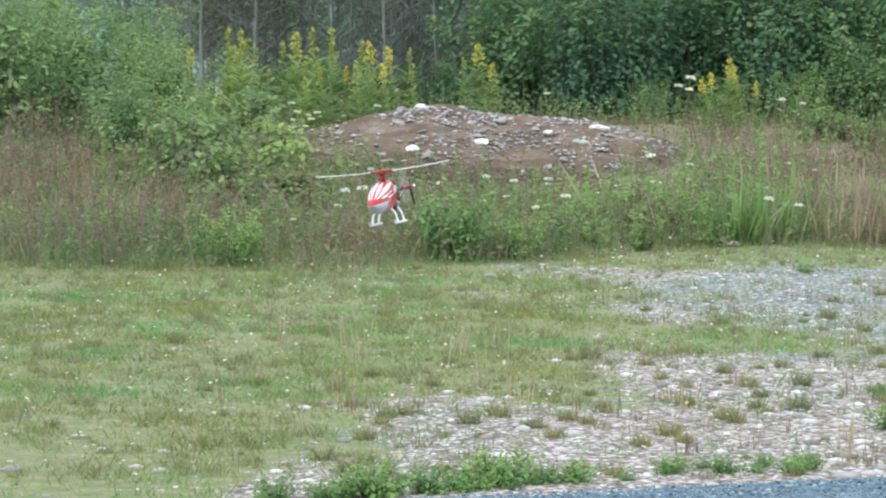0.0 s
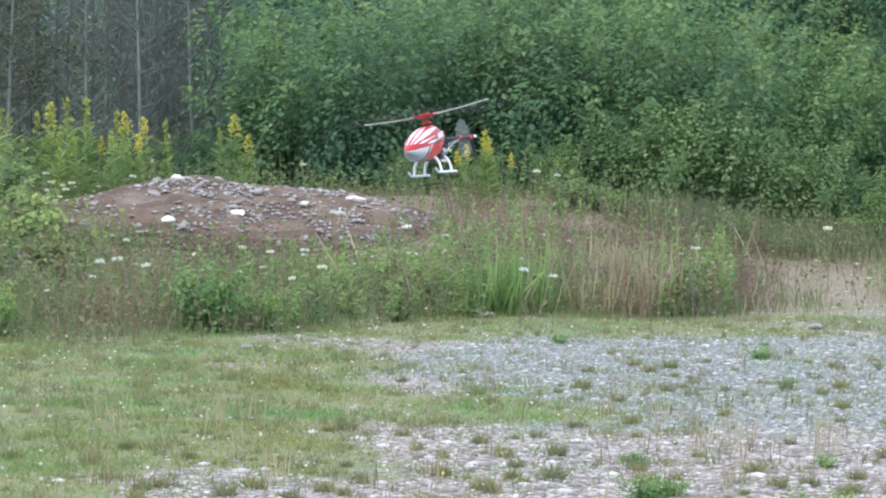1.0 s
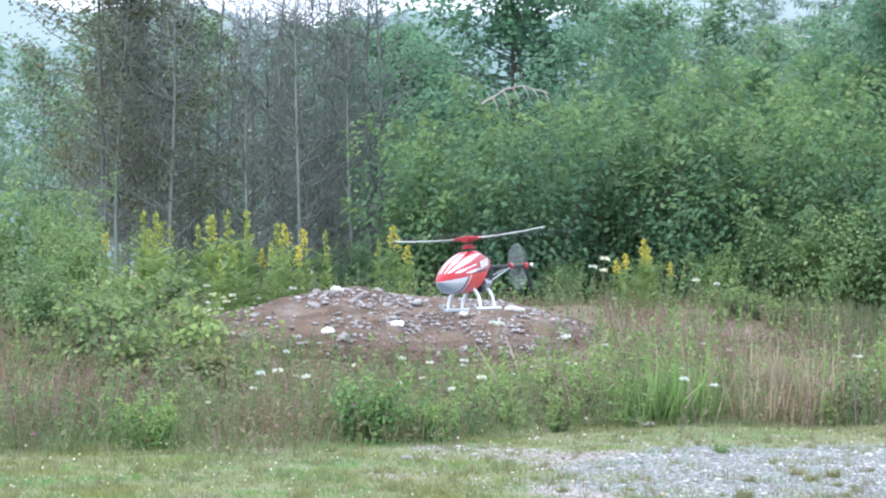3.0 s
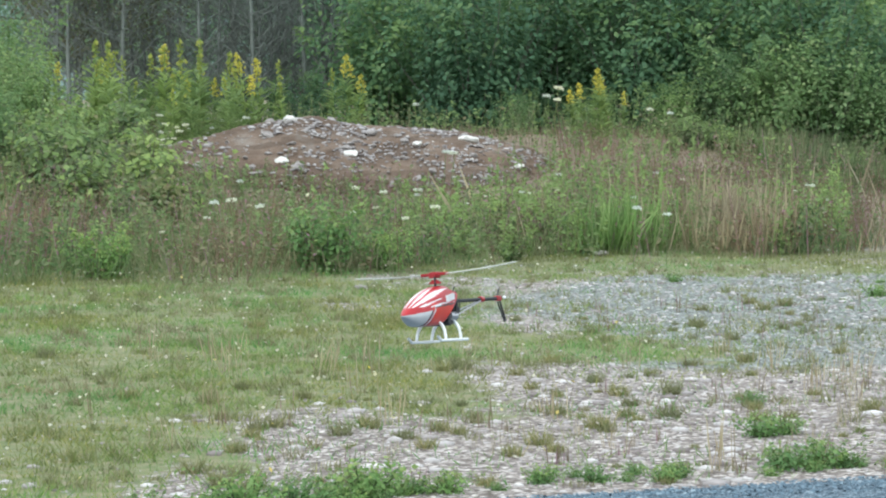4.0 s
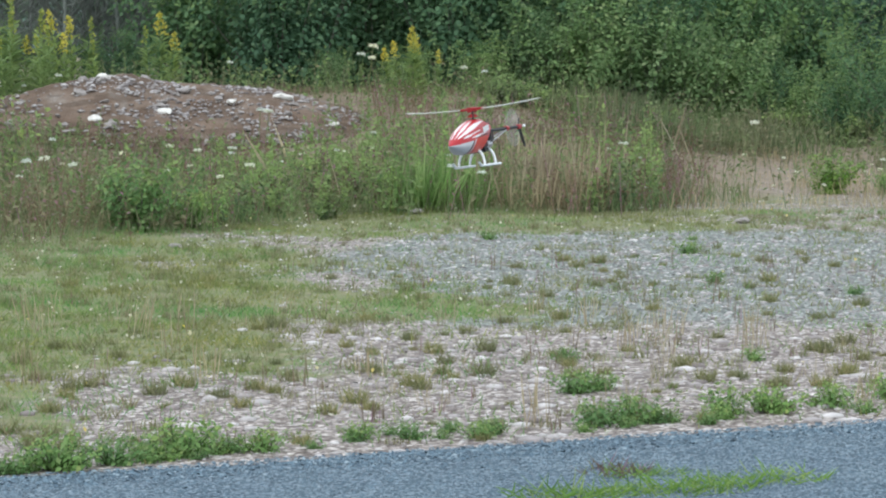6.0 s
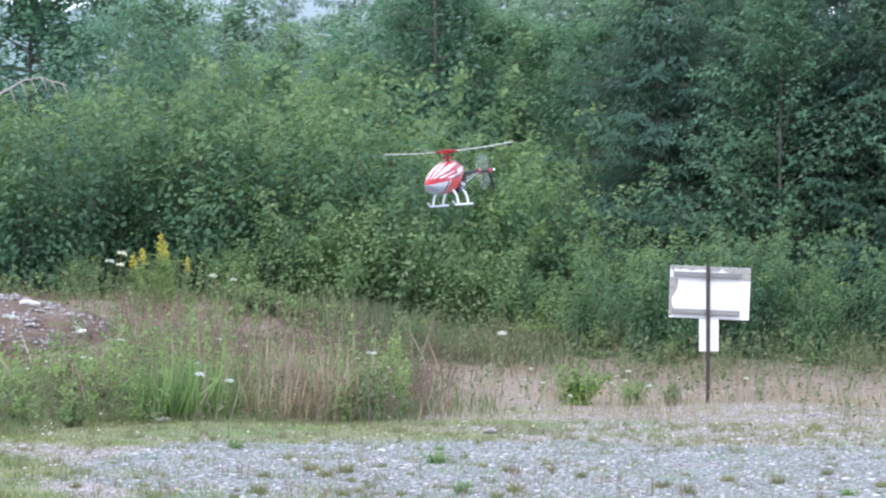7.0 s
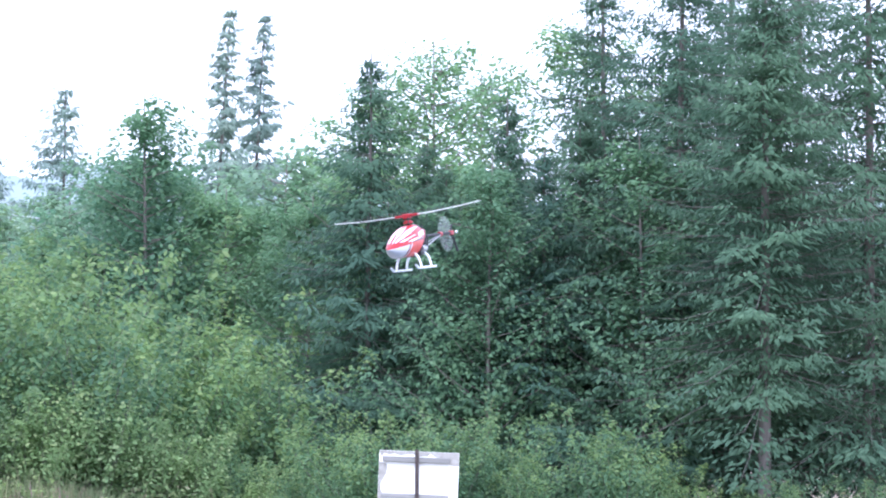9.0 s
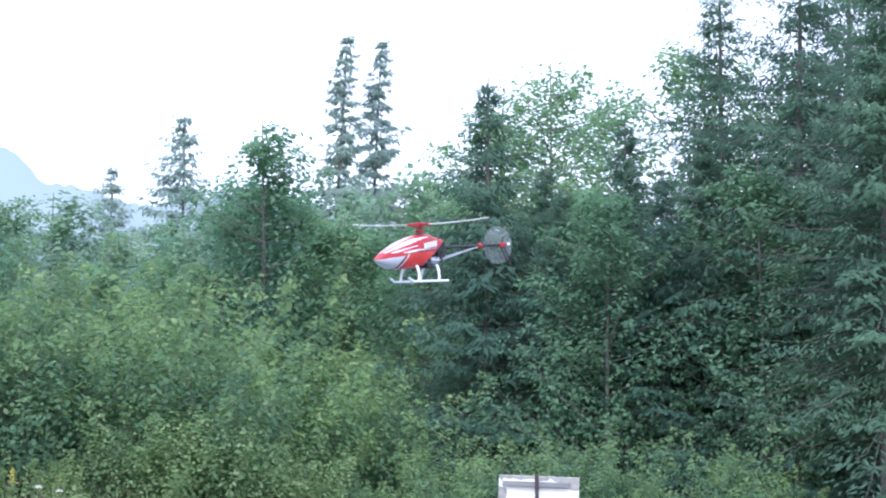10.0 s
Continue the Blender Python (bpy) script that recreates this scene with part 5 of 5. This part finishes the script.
    v, f = strew(LEAF_V * [1, 1.6, 1], LEAF_F, at, frames_of(rng.normal(0, 1, (n, 3)), a), np.full((n, 1), 0.02))
    part("flower_head", raw_mesh("flower_head", v, f, M["white_flower"]), None, carrot)
    tagged(carrot, "wild carrot with a flat white flower head", "wild flower", "wild carrots")
    spots = [(7.84, 32.5, 1.15), (5.08, 30.5, 1.0), (-2.19, 33.0, 1.1), (-2.35, 33.1, 1.1), (-0.05, 37.5, 1.3), (0.1, 37.3, 1.1), (-0.3, 37.6, 1.1), (-2.9, 38, 0.9), (1.9, 37, 1.0), (2.3, 37.2, 0.9)]
    spots += [(g.uniform(-8.5, -6.2), g.uniform(34.5, 37.8), g.uniform(0.5, 0.95)) for _ in range(24)]
    spots += [(g.uniform(-8, 4), g.uniform(25, 33), g.uniform(0.5, 1.0)) for _ in range(34)]
    spots += [(g.uniform(4, 13), g.uniform(27, 34), g.uniform(0.3, 0.6)) for _ in range(20)]
    for i, (az, r, s) in enumerate(spots):
        x, y = polar(az, r)
        carrot.scale = (s, s, s)
        if i:
            copy_thing(carrot, pose(x, y, float(height(x, y)), g.uniform(-8, 8), g.uniform(-8, 8), g.uniform(0, 360)))
    carrot.scale = (1.15, 1.15, 1.15)
    carrot.location = (*polar(7.84, 32.5), float(height(*polar(7.84, 32.5))))


build_flowers()

# ---------------------------------------------------------------- road sign, seen from behind


def box(bm, x0, x1, y0, y1, z0, z1, bevel=0.0):
    m = Matrix.Translation(((x0 + x1) / 2, (y0 + y1) / 2, (z0 + z1) / 2)) @ Matrix.Diagonal((x1 - x0, y1 - y0, z1 - z0, 1))
    made = bmesh.ops.create_cube(bm, size=1, matrix=m)["verts"]
    if bevel:
        edges = {e for v in made for e in v.link_edges}
        bmesh.ops.bevel(bm, geom=list(edges), offset=bevel, segments=2, affect="EDGES", profile=0.5)
    return bm


def build_sign():
    x, y = polar(12.05, 31.9)
    root = new("road_sign")
    root.matrix_basis = pose(x, y, 0.0, 0, -0.4, -12 - 2)
    h = 1.56
    slant = pose(0, 0, h - 0.3, 0, 2.3, 0) @ Matrix.Translation((0, 0, 0.3 - h))
    def slanted(ob):
        ob.matrix_basis = slant
        return ob
    board = slanted(part("board", box(bmesh.new(), -0.44, 0.47, 0.0, 0.016, h - 0.60, h - 0.01, 0.004), M["sign_white"], root, "white board with grey peeled edges"))
    def peeled(outer, inner):
        """A torn strip of bare board, a little proud of the white face."""
        bm = bmesh.new()
        ring = [bm.verts.new((x, -0.002, z)) for x, z in outer + inner[::-1]]
        back = [bm.verts.new((v.co.x, -0.0003, v.co.z)) for v in ring]
        bm.faces.new(ring), bm.faces.new(back[::-1])
        for i in range(len(ring)):
            j = (i + 1) % len(ring)
            bm.faces.new((ring[i], back[i], back[j], ring[j]))
        bmesh.ops.recalc_face_normals(bm, faces=bm.faces)
        bmesh.ops.triangulate(bm, faces=bm.faces)
        part("peeled_edge", bm, M["sign_edge"], board)
    top = h - 0.012
    tear = ((-0.438, 0.02), (-0.41, 0.075), (-0.385, 0.03), (-0.33, 0.045), (-0.27, 0.032), (-0.2, 0.05), (-0.12, 0.035), (-0.06, 0.028), (0, 0.06), (0.06, 0.05), (0.11, 0.05), (0.14, 0.02), (0.19, 0.05), (0.25, 0.068), (0.31, 0.07), (0.355, 0.085), (0.37, 0.14), (0.42, 0.15), (0.468, 0.145))
    peeled([(x, top) for x, d in tear], [(x, top - d) for x, d in tear])
    tear = ((0.125, 0.012), (0.15, 0.085), (0.2, 0.095), (0.26, 0.085), (0.31, 0.06), (0.37, 0.028), (0.44, 0.03), (0.48, 0.055), (0.52, 0.04), (0.57, 0.03))
    peeled([(-0.438, top - d) for d, w in tear], [(-0.438 + w, top - d) for d, w in tear])
    for z in (h - 0.135, h - 0.555):
        slanted(part("batten", box(bmesh.new(), -0.40, 0.365, -0.045, -0.005, z, z + 0.062, 0.008), M["batten"], root, "weathered grey wooden batten"))
    part("lower_panel", box(bmesh.new(), -0.103, 0.118, 0.0, 0.012, h - 0.97, h - 0.6, 0.003), M["sign_white"], root, "small white panel below the board")
    bm = box(bmesh.new(), -0.022, 0.022, -0.075, -0.047, -0.3, h + 0.01, 0.004)
    box(bm, -0.006, 0.006, -0.095, -0.075, -0.3, h + 0.01)
    part("post", bm, M["rust_post"], root, "dark rusted steel post")
    tagged(root, "white road sign seen from behind on a steel post", "road sign")


build_sign()


def build_cables():
    for k, (z0, z1, r) in enumerate(((7.2, 6.7, 64), (4.9, 4.75, 64))):
        p = []
        for i in range(25):
            s = i / 24
            az = 1.0 + 9.0 * s
            x, y = polar(az, r + 6 * s)
            p.append((x, y, z0 + (z1 - z0) * s - 0.5 * 4 * s * (1 - s) * 0.3))
        ob = new("power_cable", raw_mesh("power_cable", *tubes([(np.array(p), np.full(25, 0.012))], 5), M["wire"], True))
        tagged(ob, "thin pale power cable strung through the trees", "cable")


build_cables()


def build_arched_branch():
    q = np.linspace(0, 1, 14)
    x0, y0 = polar(-2.45, 40.9)
    z = 3.92 + 0.3 * np.sin(np.clip(q * 1.25, 0, 1) * np.pi * 0.62) - 0.12 * q ** 3 + 0.01 * np.sin(q * 23)
    main = np.stack([x0 + 0.98 * q, y0 + 0.15 * np.sin(q * 3), z], 1)
    lines = [(main, np.linspace(0.019, 0.008, 14))]
    for i in range(2, 14, 2):
        lines.append((np.array([main[i], main[i] + [0.06, -0.05, -0.1], main[i] + [0.1, -0.05, -0.22]]), [0.01, 0.007, 0.004]))
    tagged(new("dead_branch", raw_mesh("dead_branch", *tubes(lines, 6), M["bleached_bark"], True)), "pale dead branch arching out of the alder thicket", "dead branch")


build_arched_branch()

# ---------------------------------------------------------------- model helicopter


def build_helicopter():
    """Nose towards +x, left side towards +y, skids at z = 0."""
    root = new("model_helicopter")
    tagged(root, "red and white radio-controlled model helicopter in flight", "model helicopter")
    # canopy: rings from the nose back
    n, k = 100, 96
    s = np.linspace(0, 1, n)
    top_x = 0.228 - 0.333 * s
    top_z = 0.096 + 0.093 * np.sin(np.clip(s / 0.78, 0, 1) * np.pi / 2) ** 0.85 - 0.02 * step(s, 0.72, 1.0)
    bot_x = 0.228 - 0.195 * s
    bot_z = 0.092 - 0.038 * np.sin(np.clip(s / 0.5, 0, 1) * np.pi / 2) + 0.006 * s
    half = 0.049 * np.sin(np.clip(s / 0.62, 0, 1) * np.pi / 2) ** 0.62 * (1 - 0.18 * step(s, 0.6, 1))
    verts, mids = [], []
    for i in range(n):
        for j in range(k):
            a = 2 * np.pi * j / k
            c, d = math.cos(a), math.sin(a)
            f = (c + 1) / 2
            wide = abs(d) ** 0.62 * (0.94 + 0.12 * (1 - f))
            verts.append((bot_x[i] + (top_x[i] - bot_x[i]) * f, math.copysign(half[i] * wide, d), bot_z[i] + (top_z[i] - bot_z[i]) * f))
    faces = [(i * k + j, (i + 1) * k + j, (i + 1) * k + (j + 1) % k, i * k + (j + 1) % k) for i in range(n - 1) for j in range(k)]
    me = raw_mesh("canopy", verts, faces, [M["red"], M["white"], M["silver"], M["orange_red"], M["dark"], M["pink"]], True)
    # streaks round the canopy: angle from the top (degrees), half width, where each one ends behind the nose
    streaks = ((11, 9.5, 0.64), (35, 10, 0.74), (57, 6, 0.56), (73, 3.4, 0.84))
    tone = []
    for p in me.polygons:
        x, y, z = p.center
        along = (0.228 - x) / 0.333
        round_top = math.degrees(math.atan2(abs(y), max(1e-4, z - 0.118 + 0.02 * (1 - along)))) + 26 * along - 10
        t = 3 if z < 0.124 - 0.1 * (0.02 - x) and x < 0.11 else 0
        for mid, wide, end in streaks:
            taper = wide * min(1, 0.35 + 2.2 * along) * min(1, max(0, (end - along) * 3.2)) + 1e-4
            off = abs(round_top - mid)
            if z > 0.118 and 0.02 < along < end:
                t = 1 if off < taper * 0.72 else 5 if off < taper * 1.1 and t != 1 else t
        if z > 0.115 and abs(round_top - 80.5) < 3.2 and 0.2 < along < 0.82:
            t = 4
        edge = x - 0.152 + 0.85 * (z - 0.06)
        if z < 0.095 + 0.1 * (0.22 - x) and edge > 0:
            t = 2
        elif z < 0.108 and -0.007 < edge <= 0:
            t = 4
        elif z < 0.112 and -0.019 < edge <= -0.011:
            t = 2
        tone.append(t)
    me.polygons.foreach_set("material_index", np.array(tone, np.int32))
    canopy = part("canopy", me, None, root, "glossy red canopy with white and silver streaks")
    # lettering of the maker becomes plain bars
    for side in (1, -1):
        bm = bmesh.new()
        for i in range(5):
            x0 = 0.018 - i * 0.0148
            zc = 0.143 + i * 0.0022
            out = max(abs(p[1]) for p in verts if abs(p[0] - x0 + 0.006) < 0.012 and abs(p[2] - zc) < 0.009)
            y0, y1 = sorted((side * (out - 0.006), side * (out + 0.0008)))
            box(bm, x0 - 0.0125, x0 - 0.002, y0, y1, zc - 0.0105, zc + 0.0105)
        part("lettering", bm, M["white"], canopy, "row of white bars")
    # frame and mechanics
    bm = bmesh.new()
    for y in (-0.02, 0.02):
        box(bm, -0.095, 0.10, y - 0.001, y + 0.001, 0.078, 0.098)
        box(bm, -0.075, 0.0, y - 0.001, y + 0.001, 0.145, 0.166)
        for x in (-0.09, -0.05, -0.015):
            box(bm, x, x + 0.008, y - 0.001, y + 0.001, 0.098, 0.15)
    box(bm, -0.118, -0.088, -0.014, 0.014, 0.122, 0.158, 0.003)
    box(bm, -0.06, 0.08, -0.014, 0.014, 0.058, 0.076, 0.003)
    part("side_frame", bm, M["carbon"], root, "black carbon frame")
    for x, y, z in ((-0.07, 0.026, 0.128), (-0.04, -0.026, 0.118), (-0.075, -0.024, 0.102)):
        part("servo", box(bmesh.new(), x - 0.013, x + 0.013, y - 0.008, y + 0.008, z - 0.012, z + 0.012, 0.002), M["carbon"], root)
    bm = bmesh.new()
    bmesh.ops.create_cone(bm, cap_ends=True, segments=40, radius1=0.036, radius2=0.036, depth=0.006, matrix=Matrix.Translation((0, 0, 0.118)))
    part("main_gear", bm, M["skid"], root, "white plastic gear")
    bm = bmesh.new()
    box(bm, -0.03, 0.03, -0.012, 0.012, 0.1, 0.112)
    box(bm, -0.11, -0.06, -0.006, 0.006, 0.09, 0.12)
    part("receiver", bm, M["carbon"], root)
    bm = bmesh.new()
    bmesh.ops.create_cone(bm, cap_ends=True, segments=24, radius1=0.016, radius2=0.016, depth=0.045, matrix=pose(0.01, 0.012, 0.085, 0, 90, 0))
    bmesh.ops.create_cone(bm, cap_ends=True, segments=20, radius1=0.014, radius2=0.014, depth=0.042, matrix=pose(-0.04, 0.03, 0.088, 0, 90, 0))
    part("motor", bm, M["motor"], root, "grey metal motor")
    for x, y, z in ((-0.088, 0.016, 0.108), (-0.1, 0.0, 0.14), (-0.06, 0.02, 0.148), (-0.02, 0.024, 0.07)):
        part("servo", box(bmesh.new(), x - 0.015, x + 0.015, y - 0.012, y + 0.012, z - 0.009, z + 0.009, 0.002), M["carbon"], root)
    q = np.linspace(0, 1, 8)
    for k in range(3):
        lead = np.stack([-0.035 - 0.06 * q, 0.03 + 0.012 * np.sin(q * 3 + k), 0.095 + 0.012 * k + 0.045 * q - 0.02 * np.sin(q * 3.14 + k)], 1)
        part("wire", raw_mesh("wire", *tubes([(lead, np.full(8, 0.0022))], 6), M["carbon"], True), None, root)
    # tail boom, struts, fin
    def rod(bm, a, b, r, seg=12):
        a, b = Vector(a), Vector(b)
        m = Matrix.Translation((a + b) / 2) @ (b - a).to_track_quat("Z", "Y").to_matrix().to_4x4()
        bmesh.ops.create_cone(bm, cap_ends=True, segments=seg, radius1=r, radius2=r, depth=(b - a).length, matrix=m)
        return bm
    part("tail_boom", rod(bmesh.new(), (-0.10, 0, 0.137), (-0.43, 0, 0.143), 0.006), M["carbon"], root)
    bm = rod(bmesh.new(), (-0.07, 0.02, 0.085), (-0.30, 0.004, 0.138), 0.0025)
    rod(bm, (-0.07, -0.02, 0.085), (-0.30, -0.004, 0.138), 0.0025)
    part("boom_strut", bm, M["motor"], root, "thin grey boom struts")
    part("boom_clamp", rod(bmesh.new(), (-0.295, 0, 0.141), (-0.315, 0, 0.141), 0.010), M["red_alloy"], root, "red clamp")
    bm = bmesh.new()
    box(bm, -0.44, -0.408, -0.007, 0.007, 0.134, 0.152, 0.003)
    part("tail_case", bm, M["red_alloy"], root, "red tail gear case")
    bm = rod(bmesh.new(), (-0.414, 0, 0.142), (-0.459, 0, 0.066), 0.0028)
    rod(bm, (-0.432, 0, 0.142), (-0.468, 0, 0.07), 0.0028)
    rod(bm, (-0.457, 0, 0.067), (-0.469, 0, 0.069), 0.0035)
    rod(bm, (-0.42, 0, 0.142), (-0.432, 0, 0.172), 0.0028)
    rod(bm, (-0.428, 0, 0.17), (-0.44, 0, 0.176), 0.0028)
    part("tail_fin", bm, M["carbon"], root, "black swept fin")
    bm = bmesh.new()
    bmesh.ops.create_uvsphere(bm, u_segments=12, v_segments=8, radius=0.006, matrix=Matrix.Translation((-0.448, 0.012, 0.145)))
    part("tail_cap", bm, M["skid"], root, "white cap")
    # tail rotor
    tail = part("tail_rotor", rod(bmesh.new(), (-0.425, -0.032, 0.143), (-0.425, 0.002, 0.143), 0.005), M["red_alloy"], root)
    bm = bmesh.new()
    bmesh.ops.create_cone(bm, cap_ends=True, segments=48, radius1=0.074, radius2=0.074, depth=0.002, matrix=pose(-0.425, -0.026, 0.143, 90, 0, 0))
    part("tail_blade", bm, M["tail_sweep"], tail, "grey tail blades blurred by spinning")
    # skids
    for side in (1, -1):
        q = np.linspace(0, 1, 11)
        bar = np.stack([0.106 - 0.197 * q, np.full(11, side * 0.054), 0.01 + 0.014 * np.clip((0.1 - q) / 0.1, 0, 1) ** 1.5], 1)
        skid = part("skid", raw_mesh("skid", *tubes([(bar, np.full(11, 0.0048))], 10), M["skid"], True), None, root, "white plastic landing skid")
        for x in (0.055, -0.045):
            a = np.linspace(0, 1, 10)
            arc = np.stack([np.full(10, x) - 0.012 * (1 - a), side * (0.012 + 0.042 * np.sin(a * np.pi / 2) ** 0.8), 0.074 - 0.064 * (1 - np.cos(a * np.pi / 2)) ** 0.9], 1)
            part("skid_leg", raw_mesh("skid_leg", *tubes([(arc, np.linspace(0.0062, 0.0048, 10))], 10), M["skid"], True), None, skid)
    # mast and head
    bm = rod(bmesh.new(), (0, 0, 0.16), (0, 0, 0.232), 0.004)
    rod(bm, (0.022, 0.012, 0.185), (0.02, 0.01, 0.218), 0.0022)
    rod(bm, (-0.022, -0.012, 0.185), (-0.02, -0.01, 0.218), 0.0022)
    part("mast", bm, M["carbon"], root)
    bm = rod(bmesh.new(), (0, 0, 0.194), (0, 0, 0.201), 0.02, 20)
    rod(bm, (0, 0, 0.201), (0, 0, 0.207), 0.013, 20)
    part("swashplate", bm, M["red_alloy"], root, "red swashplate")
    bm = bmesh.new()
    box(bm, -0.052, 0.052, -0.010, 0.010, -0.005, 0.005, 0.002)
    box(bm, -0.014, 0.014, -0.014, 0.014, -0.012, 0.008, 0.003)
    rotor = part("rotor_head", bm, M["red_alloy"], root, "red rotor head")
    rotor.location = (0, 0, 0.225)
    for side in (1, -1):
        bm = bmesh.new()
        q = np.linspace(0, 1, 12)
        r = 0.05 + 0.285 * q
        chord = 0.03 * (1 - 0.1 * q)
        vs = []
        for i in range(12):
            for u, h in ((-0.35, 0.0), (0.0, 0.003), (0.65, 0.0), (0.0, -0.002)):
                vs.append(bm.verts.new((side * r[i], side * u * chord[i], h + 0.012 * q[i] ** 2 + 0.05 * u * chord[i])))
        for i in range(11):
            for j in range(4):
                bm.faces.new((vs[i * 4 + j], vs[i * 4 + (j + 1) % 4], vs[i * 4 + 4 + (j + 1) % 4], vs[i * 4 + 4 + j]))
        bm.faces.new(vs[:4]), bm.faces.new(vs[-4:])
        bmesh.ops.recalc_face_normals(bm, faces=bm.faces)
        part("rotor_blade", bm, M["blade"], rotor, "white rotor blade")
    bm = bmesh.new()
    bmesh.ops.create_cone(bm, cap_ends=True, segments=64, radius1=0.335, radius2=0.335, depth=0.001, matrix=Matrix.Translation((0, 0, 0.006)))
    part("blade_sweep", bm, M["blade_sweep"], rotor, "faint sweep of the spinning blades")
    return root, rotor


helicopter, rotor_head = build_helicopter()

# seconds, place of the mast at canopy height, roll, pitch, heading (degrees)
FLIGHT = [
    (0.0, -1.254, 11.518, 1.187, 7.6, 0.7, 261.3),
    (0.3, -0.816, 11.197, 1.355, 7.6, 0.8, 258.0),
    (0.5, -0.556, 10.971, 1.454, 7.6, 0.9, 255.7),
    (0.7, -0.319, 10.695, 1.547, 8.2, 0.8, 252.6),
    (1.0, -0.061, 10.269, 1.698, 8.9, 0.7, 248.4),
    (1.3, 0.138, 9.924, 1.823, 9.4, 1.0, 245.4),
    (1.5, 0.196, 9.692, 1.909, 9.7, 1.1, 243.9),
    (1.7, 0.240, 9.497, 1.997, 10.0, 1.3, 243.2),
    (2.0, 0.193, 9.207, 2.109, 10.4, 1.7, 242.9),
    (2.3, 0.050, 8.987, 2.105, 13.9, 1.3, 245.7),
    (2.5, -0.099, 8.843, 2.003, 9.2, 1.1, 247.9),
    (2.7, -0.243, 8.716, 1.843, 4.0, 0.6, 248.0),
    (2.9, -0.350, 8.584, 1.703, 4.7, 0.1, 248.0),
    (3.0, -0.406, 8.517, 1.635, 3.5, -0.1, 248.0),
    (3.2, -0.478, 8.566, 1.520, 4.2, -1.5, 246.7),
    (4.3, -0.304, 9.155, 0.817, 6.9, -3.3, 242.2),
    (4.5, -0.232, 9.256, 0.771, 7.6, -2.8, 241.0),
    (4.7, -0.146, 9.464, 0.809, 7.2, -2.7, 239.5),
    (5.0, -0.039, 9.779, 0.964, 6.6, -2.5, 237.2),
    (5.2, 0.035, 9.893, 1.026, 6.2, -3.4, 234.9),
    (6.3, 0.608, 10.717, 1.490, 6.0, 1.9, 245.8),
    (6.5, 0.793, 10.714, 1.609, 5.6, 2.1, 245.9),
    (6.8, 1.093, 10.948, 1.847, 4.8, 2.5, 242.5),
    (7.0, 1.302, 11.097, 1.994, 4.3, 2.8, 240.1),
    (7.3, 1.598, 11.118, 2.114, 4.9, 4.0, 238.9),
    (7.5, 1.742, 11.137, 2.163, 5.3, 4.7, 238.4),
    (7.7, 1.872, 11.175, 2.203, 5.3, 4.8, 240.1),
    (8.0, 2.028, 11.237, 2.218, 5.2, 4.9, 242.7),
    (8.3, 2.171, 11.282, 2.281, 5.8, 4.8, 241.7),
    (8.5, 2.249, 11.312, 2.358, 6.2, 4.8, 241.2),
    (8.7, 2.293, 11.160, 2.438, 6.5, 5.3, 238.2),
    (9.0, 2.289, 10.950, 2.486, 6.9, 6.0, 234.2),
    (9.3, 2.234, 10.773, 2.515, 4.0, 5.2, 225.7),
    (9.5, 2.137, 10.666, 2.537, 2.0, 4.7, 220.3),
    (9.7, 2.019, 10.560, 2.548, 0.7, 4.4, 216.5),
    (10.0, 1.763, 10.420, 2.492, -1.3, 4.0, 211.3),
]
# seconds, turn of the rotor head on its mast as it appears (degrees)
SPIN = [(0, 70), (0.5, 75), (1.0, 64), (1.5, 66), (2.0, 67), (2.5, 62), (3.0, 66), (3.2, 70), (3.7, 76), (4.3, 82), (4.5, 83), (5.0, 71), (5.2, 70), (5.7, 72), (6.3, 74), (6.5, 76), (7.0, 72), (7.5, 74), (8.0, 78), (8.5, 80), (9.0, 84), (9.5, 90), (10, 98)]


def motions():
    rows = []
    for t, x, y, z, roll, pitch, yaw in FLIGHT:
        turn = pose(0, 0, 0, 0, 0, yaw) @ pose(0, 0, 0, 0, pitch, 0) @ pose(0, 0, 0, roll, 0, 0)
        rows.append((t, Matrix.Translation((x, y, z)) @ turn @ Matrix.Translation((0, 0, -0.185))))
    walk(helicopter, rows)
    walk(rotor_head, [(t, pose(0, 0, 0.225, 0, 0, a)) for t, a in SPIN])


motions()
